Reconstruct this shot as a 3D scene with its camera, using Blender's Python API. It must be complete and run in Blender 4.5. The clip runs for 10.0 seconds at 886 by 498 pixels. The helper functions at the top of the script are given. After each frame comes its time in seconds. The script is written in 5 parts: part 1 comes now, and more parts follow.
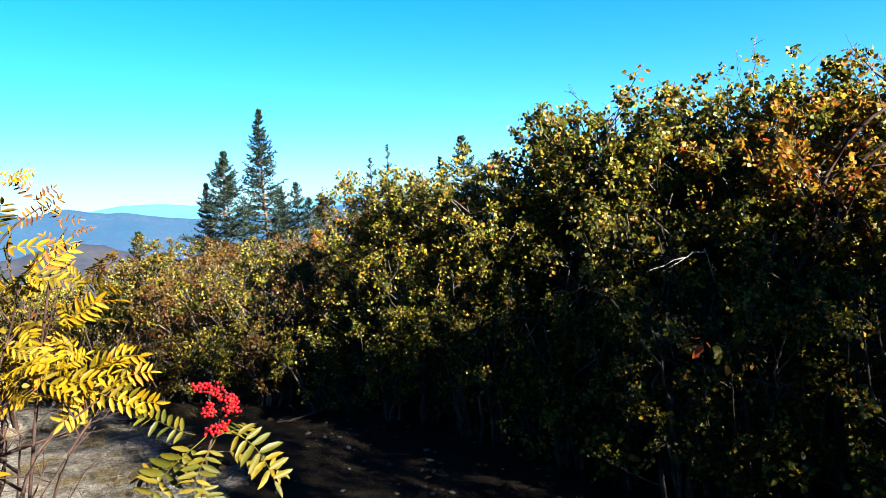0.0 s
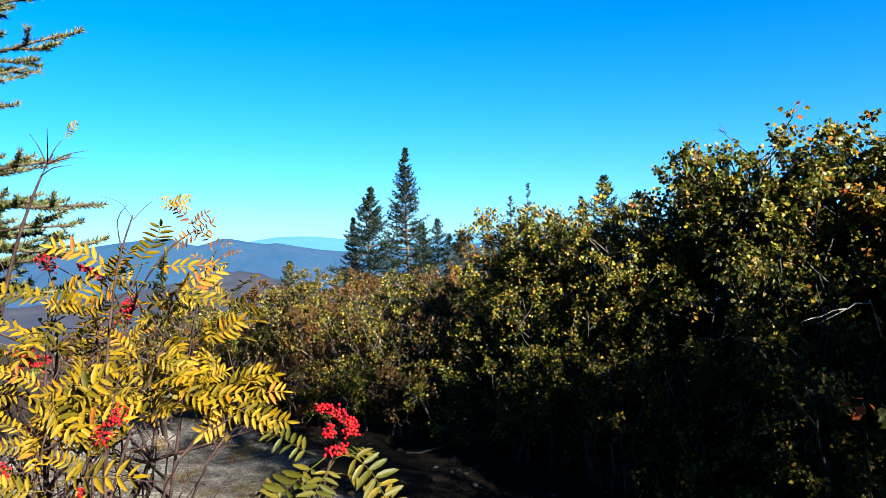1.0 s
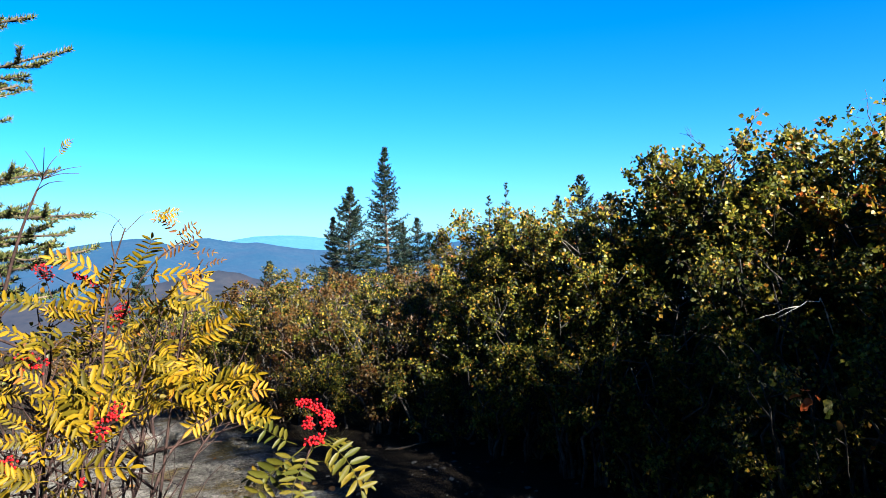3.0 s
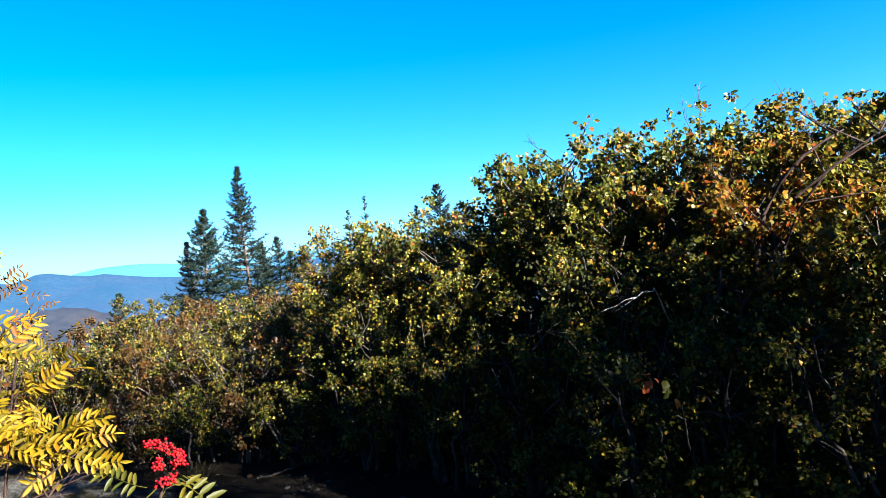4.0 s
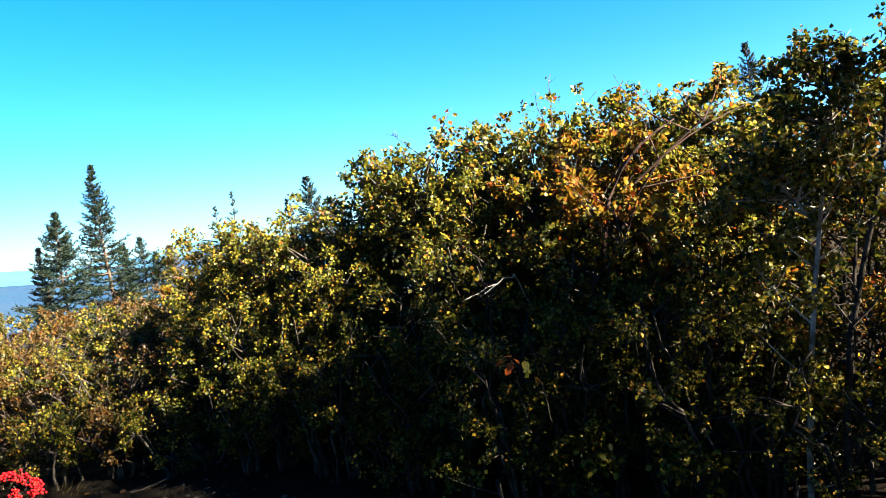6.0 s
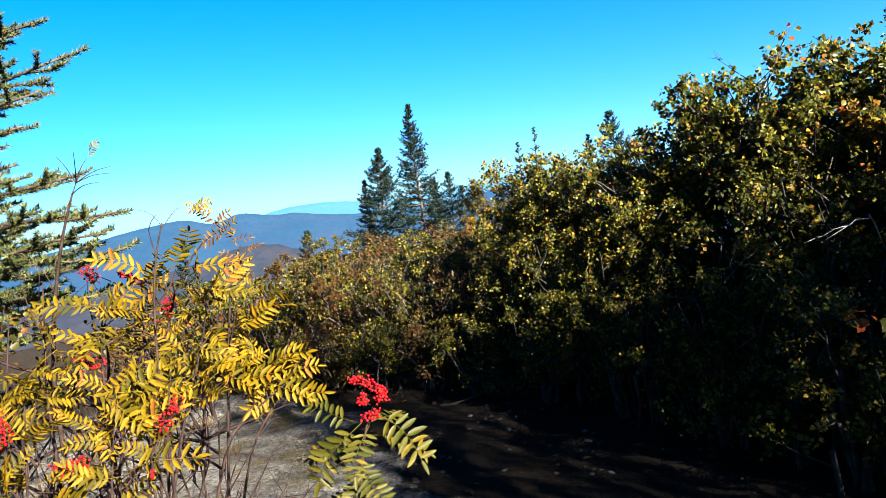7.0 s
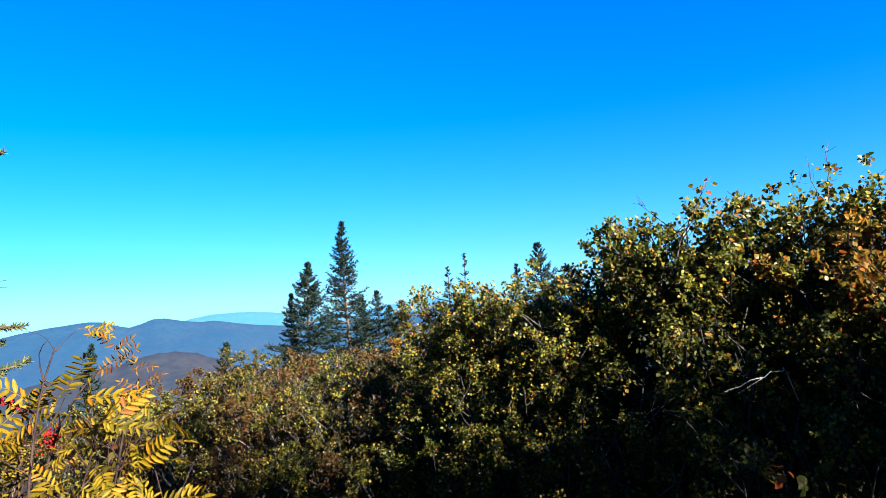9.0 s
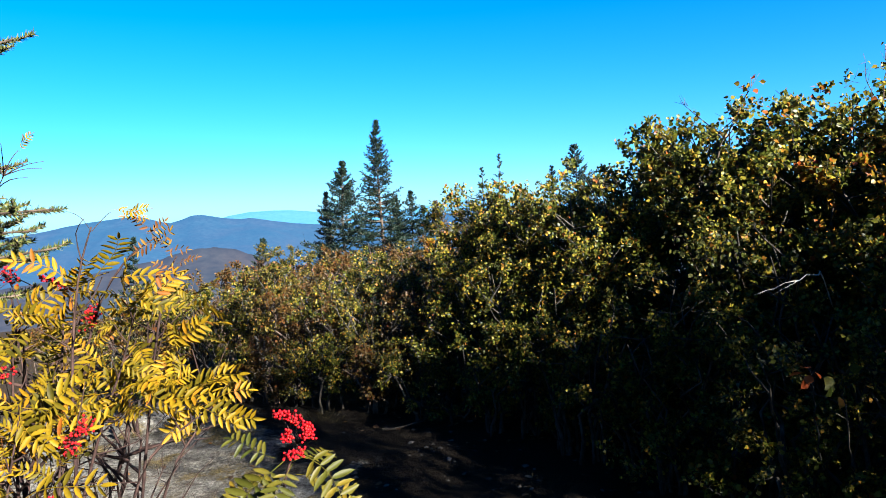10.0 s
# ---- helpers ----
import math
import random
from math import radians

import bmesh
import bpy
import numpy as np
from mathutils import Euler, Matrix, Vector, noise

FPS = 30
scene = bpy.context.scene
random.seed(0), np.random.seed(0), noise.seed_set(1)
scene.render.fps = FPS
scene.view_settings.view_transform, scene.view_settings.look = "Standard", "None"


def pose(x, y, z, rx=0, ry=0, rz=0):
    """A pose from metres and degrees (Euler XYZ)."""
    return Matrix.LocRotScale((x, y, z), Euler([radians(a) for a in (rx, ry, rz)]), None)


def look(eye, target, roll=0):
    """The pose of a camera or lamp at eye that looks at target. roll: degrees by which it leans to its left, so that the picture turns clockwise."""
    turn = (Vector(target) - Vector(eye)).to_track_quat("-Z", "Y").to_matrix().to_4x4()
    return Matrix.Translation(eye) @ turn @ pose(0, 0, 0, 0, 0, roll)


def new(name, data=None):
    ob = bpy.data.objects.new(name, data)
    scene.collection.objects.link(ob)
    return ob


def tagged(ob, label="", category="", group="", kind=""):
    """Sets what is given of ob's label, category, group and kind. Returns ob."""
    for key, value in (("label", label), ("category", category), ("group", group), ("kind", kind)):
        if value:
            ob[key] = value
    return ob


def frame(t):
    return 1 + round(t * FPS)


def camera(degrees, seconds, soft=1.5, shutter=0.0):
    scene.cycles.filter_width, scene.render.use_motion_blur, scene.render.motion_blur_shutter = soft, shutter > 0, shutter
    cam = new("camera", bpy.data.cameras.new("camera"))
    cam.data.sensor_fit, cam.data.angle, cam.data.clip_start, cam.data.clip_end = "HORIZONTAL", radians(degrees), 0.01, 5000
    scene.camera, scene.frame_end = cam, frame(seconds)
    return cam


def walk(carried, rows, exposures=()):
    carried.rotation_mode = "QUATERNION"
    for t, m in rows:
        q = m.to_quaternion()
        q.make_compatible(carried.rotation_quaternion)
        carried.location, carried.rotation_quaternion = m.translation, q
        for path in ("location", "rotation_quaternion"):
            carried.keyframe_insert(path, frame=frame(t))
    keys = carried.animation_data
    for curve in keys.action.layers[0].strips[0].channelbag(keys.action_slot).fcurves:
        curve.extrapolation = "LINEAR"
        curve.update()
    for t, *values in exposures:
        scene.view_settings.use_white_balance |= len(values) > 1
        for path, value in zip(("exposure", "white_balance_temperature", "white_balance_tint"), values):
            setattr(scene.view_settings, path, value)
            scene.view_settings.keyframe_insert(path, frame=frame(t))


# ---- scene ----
cam = camera(62.6, 10.0, soft=0.55)
PATH = [
    (0, (-0.06, 0.324, 1.543), (0.307, 2.286, 1.413), -3.1),
    (0.5, (-0.057, 0.348, 1.536), (0.067, 2.343, 1.47), -3.0),
    (1, (-0.035, 0.335, 1.53), (-0.041, 2.335, 1.52), -1.3),
    (1.5, (0.008, 0.301, 1.546), (0.126, 2.295, 1.648), -2.3),
    (2, (0.026, 0.297, 1.54), (0.035, 2.297, 1.533), -2.8),
    (2.2, (0.029, 0.265, 1.542), (0.046, 2.264, 1.496), -2.2),
    (3.3, (-0.015, 0.185, 1.555), (0.065, 2.184, 1.548), -1.1),
    (3.5, (-0.011, 0.197, 1.55), (0.253, 2.18, 1.541), -0.8),
    (4, (0.03, 0.141, 1.567), (0.447, 2.097, 1.559), -5.8),
    (4.5, (0.075, 0.09, 1.578), (0.64, 2.006, 1.479), -6.7),
    (5, (0.109, 0.05, 1.584), (0.85, 1.905, 1.477), -8.5),
    (5.2, (0.111, 0.016, 1.591), (0.911, 1.846, 1.492), -9.3),
    (6.3, (0.047, 0.051, 1.606), (0.674, 1.949, 1.529), -8.0),
    (6.5, (0.041, 0.095, 1.599), (0.524, 2.035, 1.522), -7.8),
    (7, (-0.005, 0.203, 1.579), (-0.067, 2.198, 1.441), -7.7),
    (7.5, (-0.014, 0.277, 1.618), (0.012, 2.275, 1.53), -3.6),
    (8, (-0.036, 0.277, 1.620), (-0.141, 2.275, 1.604), -0.9),
    (8.5, (-0.024, 0.277, 1.62), (-0.032, 2.275, 1.712), -3.4),
    (9, (0.01, 0.257, 1.628), (0.176, 2.243, 1.794), -4.2),
    (9.5, (0.017, 0.248, 1.602), (0.078, 2.247, 1.634), -4.6),
    (10, (0.018, 0.277, 1.598), (0.075, 2.273, 1.502), -3.0),
]
EXPOSURES = [(0, 4.40, 6550, 10), (0.5, 4.07, 5870, 10), (1, 3.87, 6000, 10), (1.5, 3.77, 5700, 10), (2, 3.82, 5800, 10), (3.5, 4.00, 5950, 10), (4, 4.22, 5800, 10), (4.5, 4.42, 6350, 10), (5, 4.66, 7650, 10), (6.3, 4.51, 6850, 10), (6.5, 4.42, 6680, 10), (7, 4.00, 6160, 10), (7.5, 3.89, 6080, 10), (8, 3.87, 6150, 10), (8.5, 3.81, 5930, 10), (9, 3.81, 5820, 10), (9.5, 3.83, 5850, 10), (10, 3.92, 5870, 10)]
walk(cam, [(t, look(eye, target, roll)) for t, eye, target, roll in PATH], EXPOSURES)

# ---- light ----
SUN_AZ, SUN_EL = 139.0, 25.5          # clockwise from +y, above the horizon
sun_way = Vector((math.sin(radians(SUN_AZ)) * math.cos(radians(SUN_EL)), math.cos(radians(SUN_AZ)) * math.cos(radians(SUN_EL)), math.sin(radians(SUN_EL))))
sun_data = bpy.data.lights.new("sun", "SUN")
sun_data.energy, sun_data.angle, sun_data.color = 5.0, radians(0.53), (1.0, 0.91, 0.74)
new("sun", sun_data).matrix_world = look(sun_way * 60, (0, 0, 0))

world = bpy.data.worlds.new("sky")
scene.world = world
world.use_nodes = True
wn, wl = world.node_tree.nodes, world.node_tree.links
sky = wn.new("ShaderNodeTexSky")
sky.sky_type, sky.sun_disc = "NISHITA", False
sky.sun_elevation, sky.sun_rotation = radians(SUN_EL), radians(SUN_AZ)
sky.altitude, sky.air_density, sky.dust_density, sky.ozone_density = 900, 1.0, 1.0, 2.0
tint = wn.new("ShaderNodeMix")
tint.data_type, tint.blend_type = "RGBA", "MULTIPLY"
tint.inputs[0].default_value, tint.inputs[7].default_value = 1.0, (0.150, 0.247, 0.388, 1)
tone = wn.new("ShaderNodeHueSaturation")
tone.inputs["Saturation"].default_value = 1.15
wl.new(sky.outputs[0], tint.inputs[6])
wl.new(tint.outputs[2], tone.inputs["Color"])
wl.new(tone.outputs[0], wn["Background"].inputs["Color"])
wn["Background"].inputs["Strength"].default_value = 0.05


# ---- materials ----
def material(name, rough=0.6, spec=0.4):
    m = bpy.data.materials.new(name)
    m.use_nodes = True
    p = m.node_tree.nodes["Principled BSDF"]
    p.inputs["Roughness"].default_value = rough
    p.inputs["Specular IOR Level"].default_value = spec
    return m, m.node_tree.nodes, m.node_tree.links, p


def ramp(nodes, stops, constant=False):
    r = nodes.new("ShaderNodeValToRGB")
    e = r.color_ramp.elements
    while len(e) < len(stops):
        e.new(0.5)
    for el, (at, col) in zip(e, stops):
        el.position, el.color = at, (*col, 1)
    r.color_ramp.interpolation = "CONSTANT" if constant else "LINEAR"
    return r


def noise_tex(nodes, links, scale, detail=6, coords="Object", rough=0.6):
    c = nodes.new("ShaderNodeTexCoord")
    n = nodes.new("ShaderNodeTexNoise")
    n.inputs["Scale"].default_value, n.inputs["Detail"].default_value, n.inputs["Roughness"].default_value = scale, detail, rough
    links.new(c.outputs[coords], n.inputs["Vector"])
    return n


def mix_col(nodes, links, fac, a, b, kind="MIX"):
    x = nodes.new("ShaderNodeMix")
    x.data_type, x.blend_type = "RGBA", kind
    for sock, val in ((x.inputs[0], fac), (x.inputs[6], a), (x.inputs[7], b)):
        if isinstance(val, (int, float)):
            sock.default_value = val
        elif isinstance(val, tuple):
            sock.default_value = (*val, 1)
        else:
            links.new(val, sock)
    return x.outputs[2]


def leaf_material(name, stops, rough=0.42, through_light=0.46, spec=0.10, by_object=0.0):
    """Thin leaves: a colour of its own for each leaf, blotches, and light that shines through."""
    m, n, l, p = material(name, rough, spec)
    geo = n.new("ShaderNodeNewGeometry")
    val = geo.outputs["Random Per Island"]
    if by_object:
        info = n.new("ShaderNodeObjectInfo")
        mx = n.new("ShaderNodeMix")
        mx.inputs[0].default_value = by_object
        l.new(val, mx.inputs[2])
        l.new(info.outputs["Random"], mx.inputs[3])
        val = mx.outputs[0]
    r = ramp(n, [(at, tuple(0.43 * c for c in col)) for at, col in stops])
    l.new(val, r.inputs[0])
    blot = noise_tex(n, l, 60, 3)
    br = ramp(n, [(0.3, (0.62, 0.58, 0.5)), (0.65, (1.12, 1.1, 1.05))])
    l.new(blot.outputs[0], br.inputs[0])
    col = mix_col(n, l, 0.8, r.outputs[0], br.outputs[0], "MULTIPLY")
    l.new(col, p.inputs["Base Color"])
    t = n.new("ShaderNodeBsdfTranslucent")
    l.new(col, t.inputs["Color"])
    s = n.new("ShaderNodeMixShader")
    s.inputs[0].default_value = through_light
    l.new(p.outputs[0], s.inputs[1])
    l.new(t.outputs[0], s.inputs[2])
    l.new(s.outputs[0], n["Material Output"].inputs["Surface"])
    return m


OLIVE = leaf_material("olive_leaf", [(0.0, (0.012, 0.019, 0.003)), (0.38, (0.044, 0.055, 0.007)), (0.64, (0.120, 0.124, 0.013)), (0.84, (0.27, 0.225, 0.026)), (0.95, (0.33, 0.160, 0.020)), (1.0, (0.34, 0.320, 0.100))])
YELLOWGREEN = leaf_material("yellow_green_leaf", [(0.0, (0.014, 0.023, 0.003)), (0.34, (0.050, 0.064, 0.008)), (0.6, (0.140, 0.140, 0.015)), (0.82, (0.30, 0.240, 0.028)), (0.94, (0.39, 0.210, 0.025)), (1.0, (0.32, 0.080, 0.020))])
GREYGREEN = leaf_material("grey_green_leaf", [(0.0, (0.012, 0.016, 0.003)), (0.4, (0.046, 0.047, 0.008)), (0.68, (0.120, 0.104, 0.016)), (0.86, (0.28, 0.215, 0.038)), (0.95, (0.24, 0.110, 0.020)), (1.0, (0.16, 0.050, 0.014))])
BROWNISH = leaf_material("brownish_leaf", [(0.0, (0.0451, 0.0319, 0.0092)), (0.4, (0.0833, 0.0551, 0.0146)), (0.7, (0.1276, 0.0740, 0.0185)), (0.9, (0.1404, 0.0523, 0.0154)), (1.0, (0.1088, 0.0312, 0.0131))])
ORANGE = leaf_material("orange_leaf", [(0.0, (0.075, 0.075, 0.010)), (0.25, (0.19, 0.140, 0.014)), (0.6, (0.30, 0.175, 0.016)), (0.82, (0.34, 0.120, 0.015)), (1.0, (0.28, 0.045, 0.012))])
ROWAN = leaf_material("rowan_leaf", [(0.0, (0.040, 0.038, 0.005)), (0.28, (0.115, 0.088, 0.004)), (0.52, (0.22, 0.145, 0.004)), (0.76, (0.30, 0.175, 0.005)), (0.90, (0.29, 0.110, 0.006)), (1.0, (0.14, 0.030, 0.005))], rough=0.55, through_light=0.45, by_object=0.45, spec=0.08)
ROWAN_GREEN = leaf_material("rowan_green_leaf", [(0.0, (0.028, 0.036, 0.005)), (0.5, (0.058, 0.056, 0.006)), (0.85, (0.10, 0.078, 0.007)), (1.0, (0.13, 0.082, 0.007))], rough=0.5, through_light=0.25, by_object=0.3, spec=0.08)
GOLDEN = leaf_material("golden_leaf", [(0.0, (0.030, 0.032, 0.005)), (0.35, (0.085, 0.072, 0.008)), (0.65, (0.17, 0.118, 0.010)), (0.88, (0.21, 0.105, 0.012)), (1.0, (0.13, 0.040, 0.010))])
ROWAN_RED = leaf_material("red_rowan_leaf", [(0.0, (0.06, 0.024, 0.009)), (0.4, (0.13, 0.050, 0.014)), (0.75, (0.19, 0.100, 0.018)), (1.0, (0.20, 0.14, 0.018))], rough=0.55, through_light=0.3, by_object=0.3, spec=0.05)
PALELEAF = leaf_material("pale_leaf", [(0.0, (0.06, 0.075, 0.013)), (0.5, (0.12, 0.128, 0.026)), (1.0, (0.28, 0.26, 0.08))])
REDLEAF = leaf_material("red_leaf", [(0.0, (0.30, 0.05, 0.012)), (1.0, (0.42, 0.10, 0.02))], through_light=0.4)
LITTER = leaf_material("fallen_leaf", [(0.0, (0.02, 0.012, 0.006)), (0.5, (0.055, 0.030, 0.012)), (0.85, (0.12, 0.062, 0.018)), (1.0, (0.19, 0.085, 0.018))], rough=0.6, through_light=0.1)
GRASS = leaf_material("dry_grass", [(0.0, (0.0770, 0.0700, 0.0245)), (0.5, (0.1260, 0.0980, 0.0420)), (1.0, (0.1575, 0.1260, 0.0630))], rough=0.6, through_light=0.2)
NEEDLE = leaf_material("spruce_needle", [(0.0, (0.0055, 0.0137, 0.0115)), (0.5, (0.0110, 0.0228, 0.0168)), (1.0, (0.0221, 0.0349, 0.0233))], rough=0.5, through_light=0.08, spec=0.05)
NEEDLE_NEAR = leaf_material("near_spruce_needle", [(0.0, (0.022, 0.042, 0.020)), (0.5, (0.066, 0.088, 0.030)), (0.85, (0.14, 0.140, 0.040)), (1.0, (0.18, 0.150, 0.06))], rough=0.55, through_light=0.1, spec=0.03)
NEEDLE_BROWN = leaf_material("brown_spruce_needle", [(0.0, (0.0240, 0.0264, 0.0154)), (0.5, (0.0540, 0.0408, 0.0230)), (1.0, (0.0900, 0.0540, 0.0307))], rough=0.5, through_light=0.08, spec=0.05)


def bark_material(name, dark, pale, share, scale=14):
    m, n, l, p = material(name, 0.85, 0.06)
    a = noise_tex(n, l, scale, 6)
    r = ramp(n, [(share - 0.12, dark), (share + 0.08, pale)])
    l.new(a.outputs[0], r.inputs[0])
    fine = noise_tex(n, l, scale * 9, 4)
    f = ramp(n, [(0.3, (0.6, 0.6, 0.6)), (0.7, (1.15, 1.15, 1.15))])
    l.new(fine.outputs[0], f.inputs[0])
    l.new(mix_col(n, l, 0.7, r.outputs[0], f.outputs[0], "MULTIPLY"), p.inputs["Base Color"])
    b = n.new("ShaderNodeBump")
    b.inputs["Strength"].default_value, b.inputs["Distance"].default_value = 0.5, 0.004
    l.new(fine.outputs[0], b.inputs["Height"])
    l.new(b.outputs[0], p.inputs["Normal"])
    return m


BARK_GREY = bark_material("grey_bark", (0.008, 0.007, 0.006), (0.034, 0.030, 0.026), 0.55)
BARK_PALE = bark_material("pale_bark", (0.045, 0.038, 0.03), (0.20, 0.187, 0.165), 0.46)
BARK_DARK = bark_material("dark_bark", (0.018, 0.013, 0.010), (0.05, 0.037, 0.028), 0.55)
BARK_RED = bark_material("reddish_twig", (0.008, 0.0045, 0.004), (0.021, 0.012, 0.010), 0.52, 30)

BERRY, n_, l_, p_ = material("berry", 0.45, 0.06)
g_ = n_.new("ShaderNodeObjectInfo")
r_ = ramp(n_, [(0.0, (0.115, 0.001, 0.0025)), (0.7, (0.16, 0.0015, 0.003)), (1.0, (0.18, 0.0045, 0.003))])
l_.new(g_.outputs["Random"], r_.inputs[0])
l_.new(r_.outputs[0], p_.inputs["Base Color"])
p_.inputs["Subsurface Weight"].default_value = 0.0

# weathered grey rock: broad tone, lichen spots, brown soil in the hollows
ROCK, n_, l_, p_ = material("weathered_rock", 0.95, 0.03)
big, mid_, fine_ = noise_tex(n_, l_, 0.9, 5), noise_tex(n_, l_, 9, 8, rough=0.78), noise_tex(n_, l_, 48, 7, rough=0.75)
r1 = ramp(n_, [(0.30, (0.035, 0.031, 0.028)), (0.44, (0.082, 0.078, 0.073)), (0.55, (0.120, 0.116, 0.110)), (0.70, (0.19, 0.185, 0.178))])
l_.new(mid_.outputs[0], r1.inputs[0])
r2 = ramp(n_, [(0.36, (0.55, 0.50, 0.42)), (0.6, (1.08, 1.08, 1.08))])
l_.new(big.outputs[0], r2.inputs[0])
c_ = mix_col(n_, l_, 0.75, r1.outputs[0], r2.outputs[0], "MULTIPLY")
r3 = ramp(n_, [(0.38, (0.22, 0.20, 0.18)), (0.48, (0.8, 0.79, 0.77)), (0.58, (1.1, 1.1, 1.08)), (0.68, (1.9, 1.9, 1.85))])
l_.new(fine_.outputs[0], r3.inputs[0])
c_ = mix_col(n_, l_, 0.85, c_, r3.outputs[0], "MULTIPLY")
# thin dark seams and pale lichen rings
map_ = n_.new("ShaderNodeMapping")
map_.inputs["Scale"].default_value, map_.inputs["Rotation"].default_value = (1.1, 5.5, 3.0), (0, 0, 0.25)
l_.new(n_.new("ShaderNodeTexCoord").outputs["Object"], map_.inputs[0])
seam = n_.new("ShaderNodeTexNoise")
seam.inputs["Scale"].default_value, seam.inputs["Detail"].default_value, seam.inputs["Roughness"].default_value = 2.4, 8, 0.7
l_.new(map_.outputs[0], seam.inputs["Vector"])
r5 = ramp(n_, [(0.36, (0.25, 0.22, 0.19)), (0.45, (0.9, 0.9, 0.9)), (0.56, (1.0, 1.0, 1.0)), (0.66, (1.5, 1.48, 1.44))])
l_.new(seam.outputs[0], r5.inputs[0])
c_ = mix_col(n_, l_, 0.8, c_, r5.outputs[0], "MULTIPLY")
soil = noise_tex(n_, l_, 2.3, 9, rough=0.72)
r4 = ramp(n_, [(0.54, (0, 0, 0)), (0.60, (1, 1, 1))])
l_.new(soil.outputs[0], r4.inputs[0])
tuft = ramp(n_, [(0.35, (0.017, 0.013, 0.006)), (0.5, (0.053, 0.040, 0.017)), (0.68, (0.11, 0.082, 0.037))])
l_.new(fine_.outputs[0], tuft.inputs[0])
c_ = mix_col(n_, l_, r4.outputs[0], c_, tuft.outputs[0])
# black humus under the shrubs, drawn out over the rock to paint the shade there, with a ragged edge
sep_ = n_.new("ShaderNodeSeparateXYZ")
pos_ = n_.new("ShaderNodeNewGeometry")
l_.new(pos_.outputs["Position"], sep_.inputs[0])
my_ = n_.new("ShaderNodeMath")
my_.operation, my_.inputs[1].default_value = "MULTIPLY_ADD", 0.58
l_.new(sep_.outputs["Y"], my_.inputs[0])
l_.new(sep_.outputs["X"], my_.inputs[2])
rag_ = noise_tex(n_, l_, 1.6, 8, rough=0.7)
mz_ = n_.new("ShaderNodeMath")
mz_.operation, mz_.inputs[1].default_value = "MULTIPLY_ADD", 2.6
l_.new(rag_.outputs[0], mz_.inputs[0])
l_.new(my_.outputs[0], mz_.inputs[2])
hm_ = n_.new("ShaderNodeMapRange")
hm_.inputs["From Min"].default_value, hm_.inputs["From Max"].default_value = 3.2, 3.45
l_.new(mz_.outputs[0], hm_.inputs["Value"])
duff_shade = ramp(n_, [(0.35, (0.0035, 0.003, 0.0025)), (0.7, (0.010, 0.0075, 0.005))])
l_.new(fine_.outputs[0], duff_shade.inputs[0])
c_ = mix_col(n_, l_, hm_.outputs[0], c_, duff_shade.outputs[0])
# away from the ledge the ground turns to autumn woods
geo_ = n_.new("ShaderNodeNewGeometry")
ln_ = n_.new("ShaderNodeVectorMath")
ln_.operation = "LENGTH"
l_.new(geo_.outputs["Position"], ln_.inputs[0])
mr_ = n_.new("ShaderNodeMapRange")
mr_.inputs["From Min"].default_value, mr_.inputs["From Max"].default_value = 6.6, 8.2
l_.new(ln_.outputs["Value"], mr_.inputs["Value"])
woods = ramp(n_, [(0.35, (0.008, 0.007, 0.004)), (0.55, (0.018, 0.012, 0.007)), (0.7, (0.012, 0.011, 0.006))])
l_.new(mid_.outputs[0], woods.inputs[0])
c_ = mix_col(n_, l_, mr_.outputs[0], c_, woods.outputs[0])
l_.new(c_, p_.inputs["Base Color"])
bp_ = n_.new("ShaderNodeBump")
bp_.inputs["Strength"].default_value, bp_.inputs["Distance"].default_value = 1.0, 0.09
hsum_ = n_.new("ShaderNodeMath")
hsum_.operation = "ADD"
l_.new(mid_.outputs[0], hsum_.inputs[0])
l_.new(seam.outputs[0], hsum_.inputs[1])
l_.new(hsum_.outputs[0], bp_.inputs["Height"])
bq_ = n_.new("ShaderNodeBump")
bq_.inputs["Strength"].default_value, bq_.inputs["Distance"].default_value = 0.9, 0.014
l_.new(fine_.outputs[0], bq_.inputs["Height"])
l_.new(bp_.outputs[0], bq_.inputs["Normal"])
l_.new(bq_.outputs[0], p_.inputs["Normal"])


FLAKE, n_, l_, p_ = material("rock_flake", 0.9, 0.03)
f_ = ramp(n_, [(0.0, (0.015, 0.013, 0.011)), (0.5, (0.045, 0.042, 0.038)), (0.85, (0.05, 0.047, 0.043)), (1.0, (0.04, 0.026, 0.015))])
l_.new(n_.new("ShaderNodeNewGeometry").outputs["Random Per Island"], f_.inputs[0])
grit_ = noise_tex(n_, l_, 120, 4)
l_.new(mix_col(n_, l_, 0.5, f_.outputs[0], grit_.outputs[0], "MULTIPLY"), p_.inputs["Base Color"])


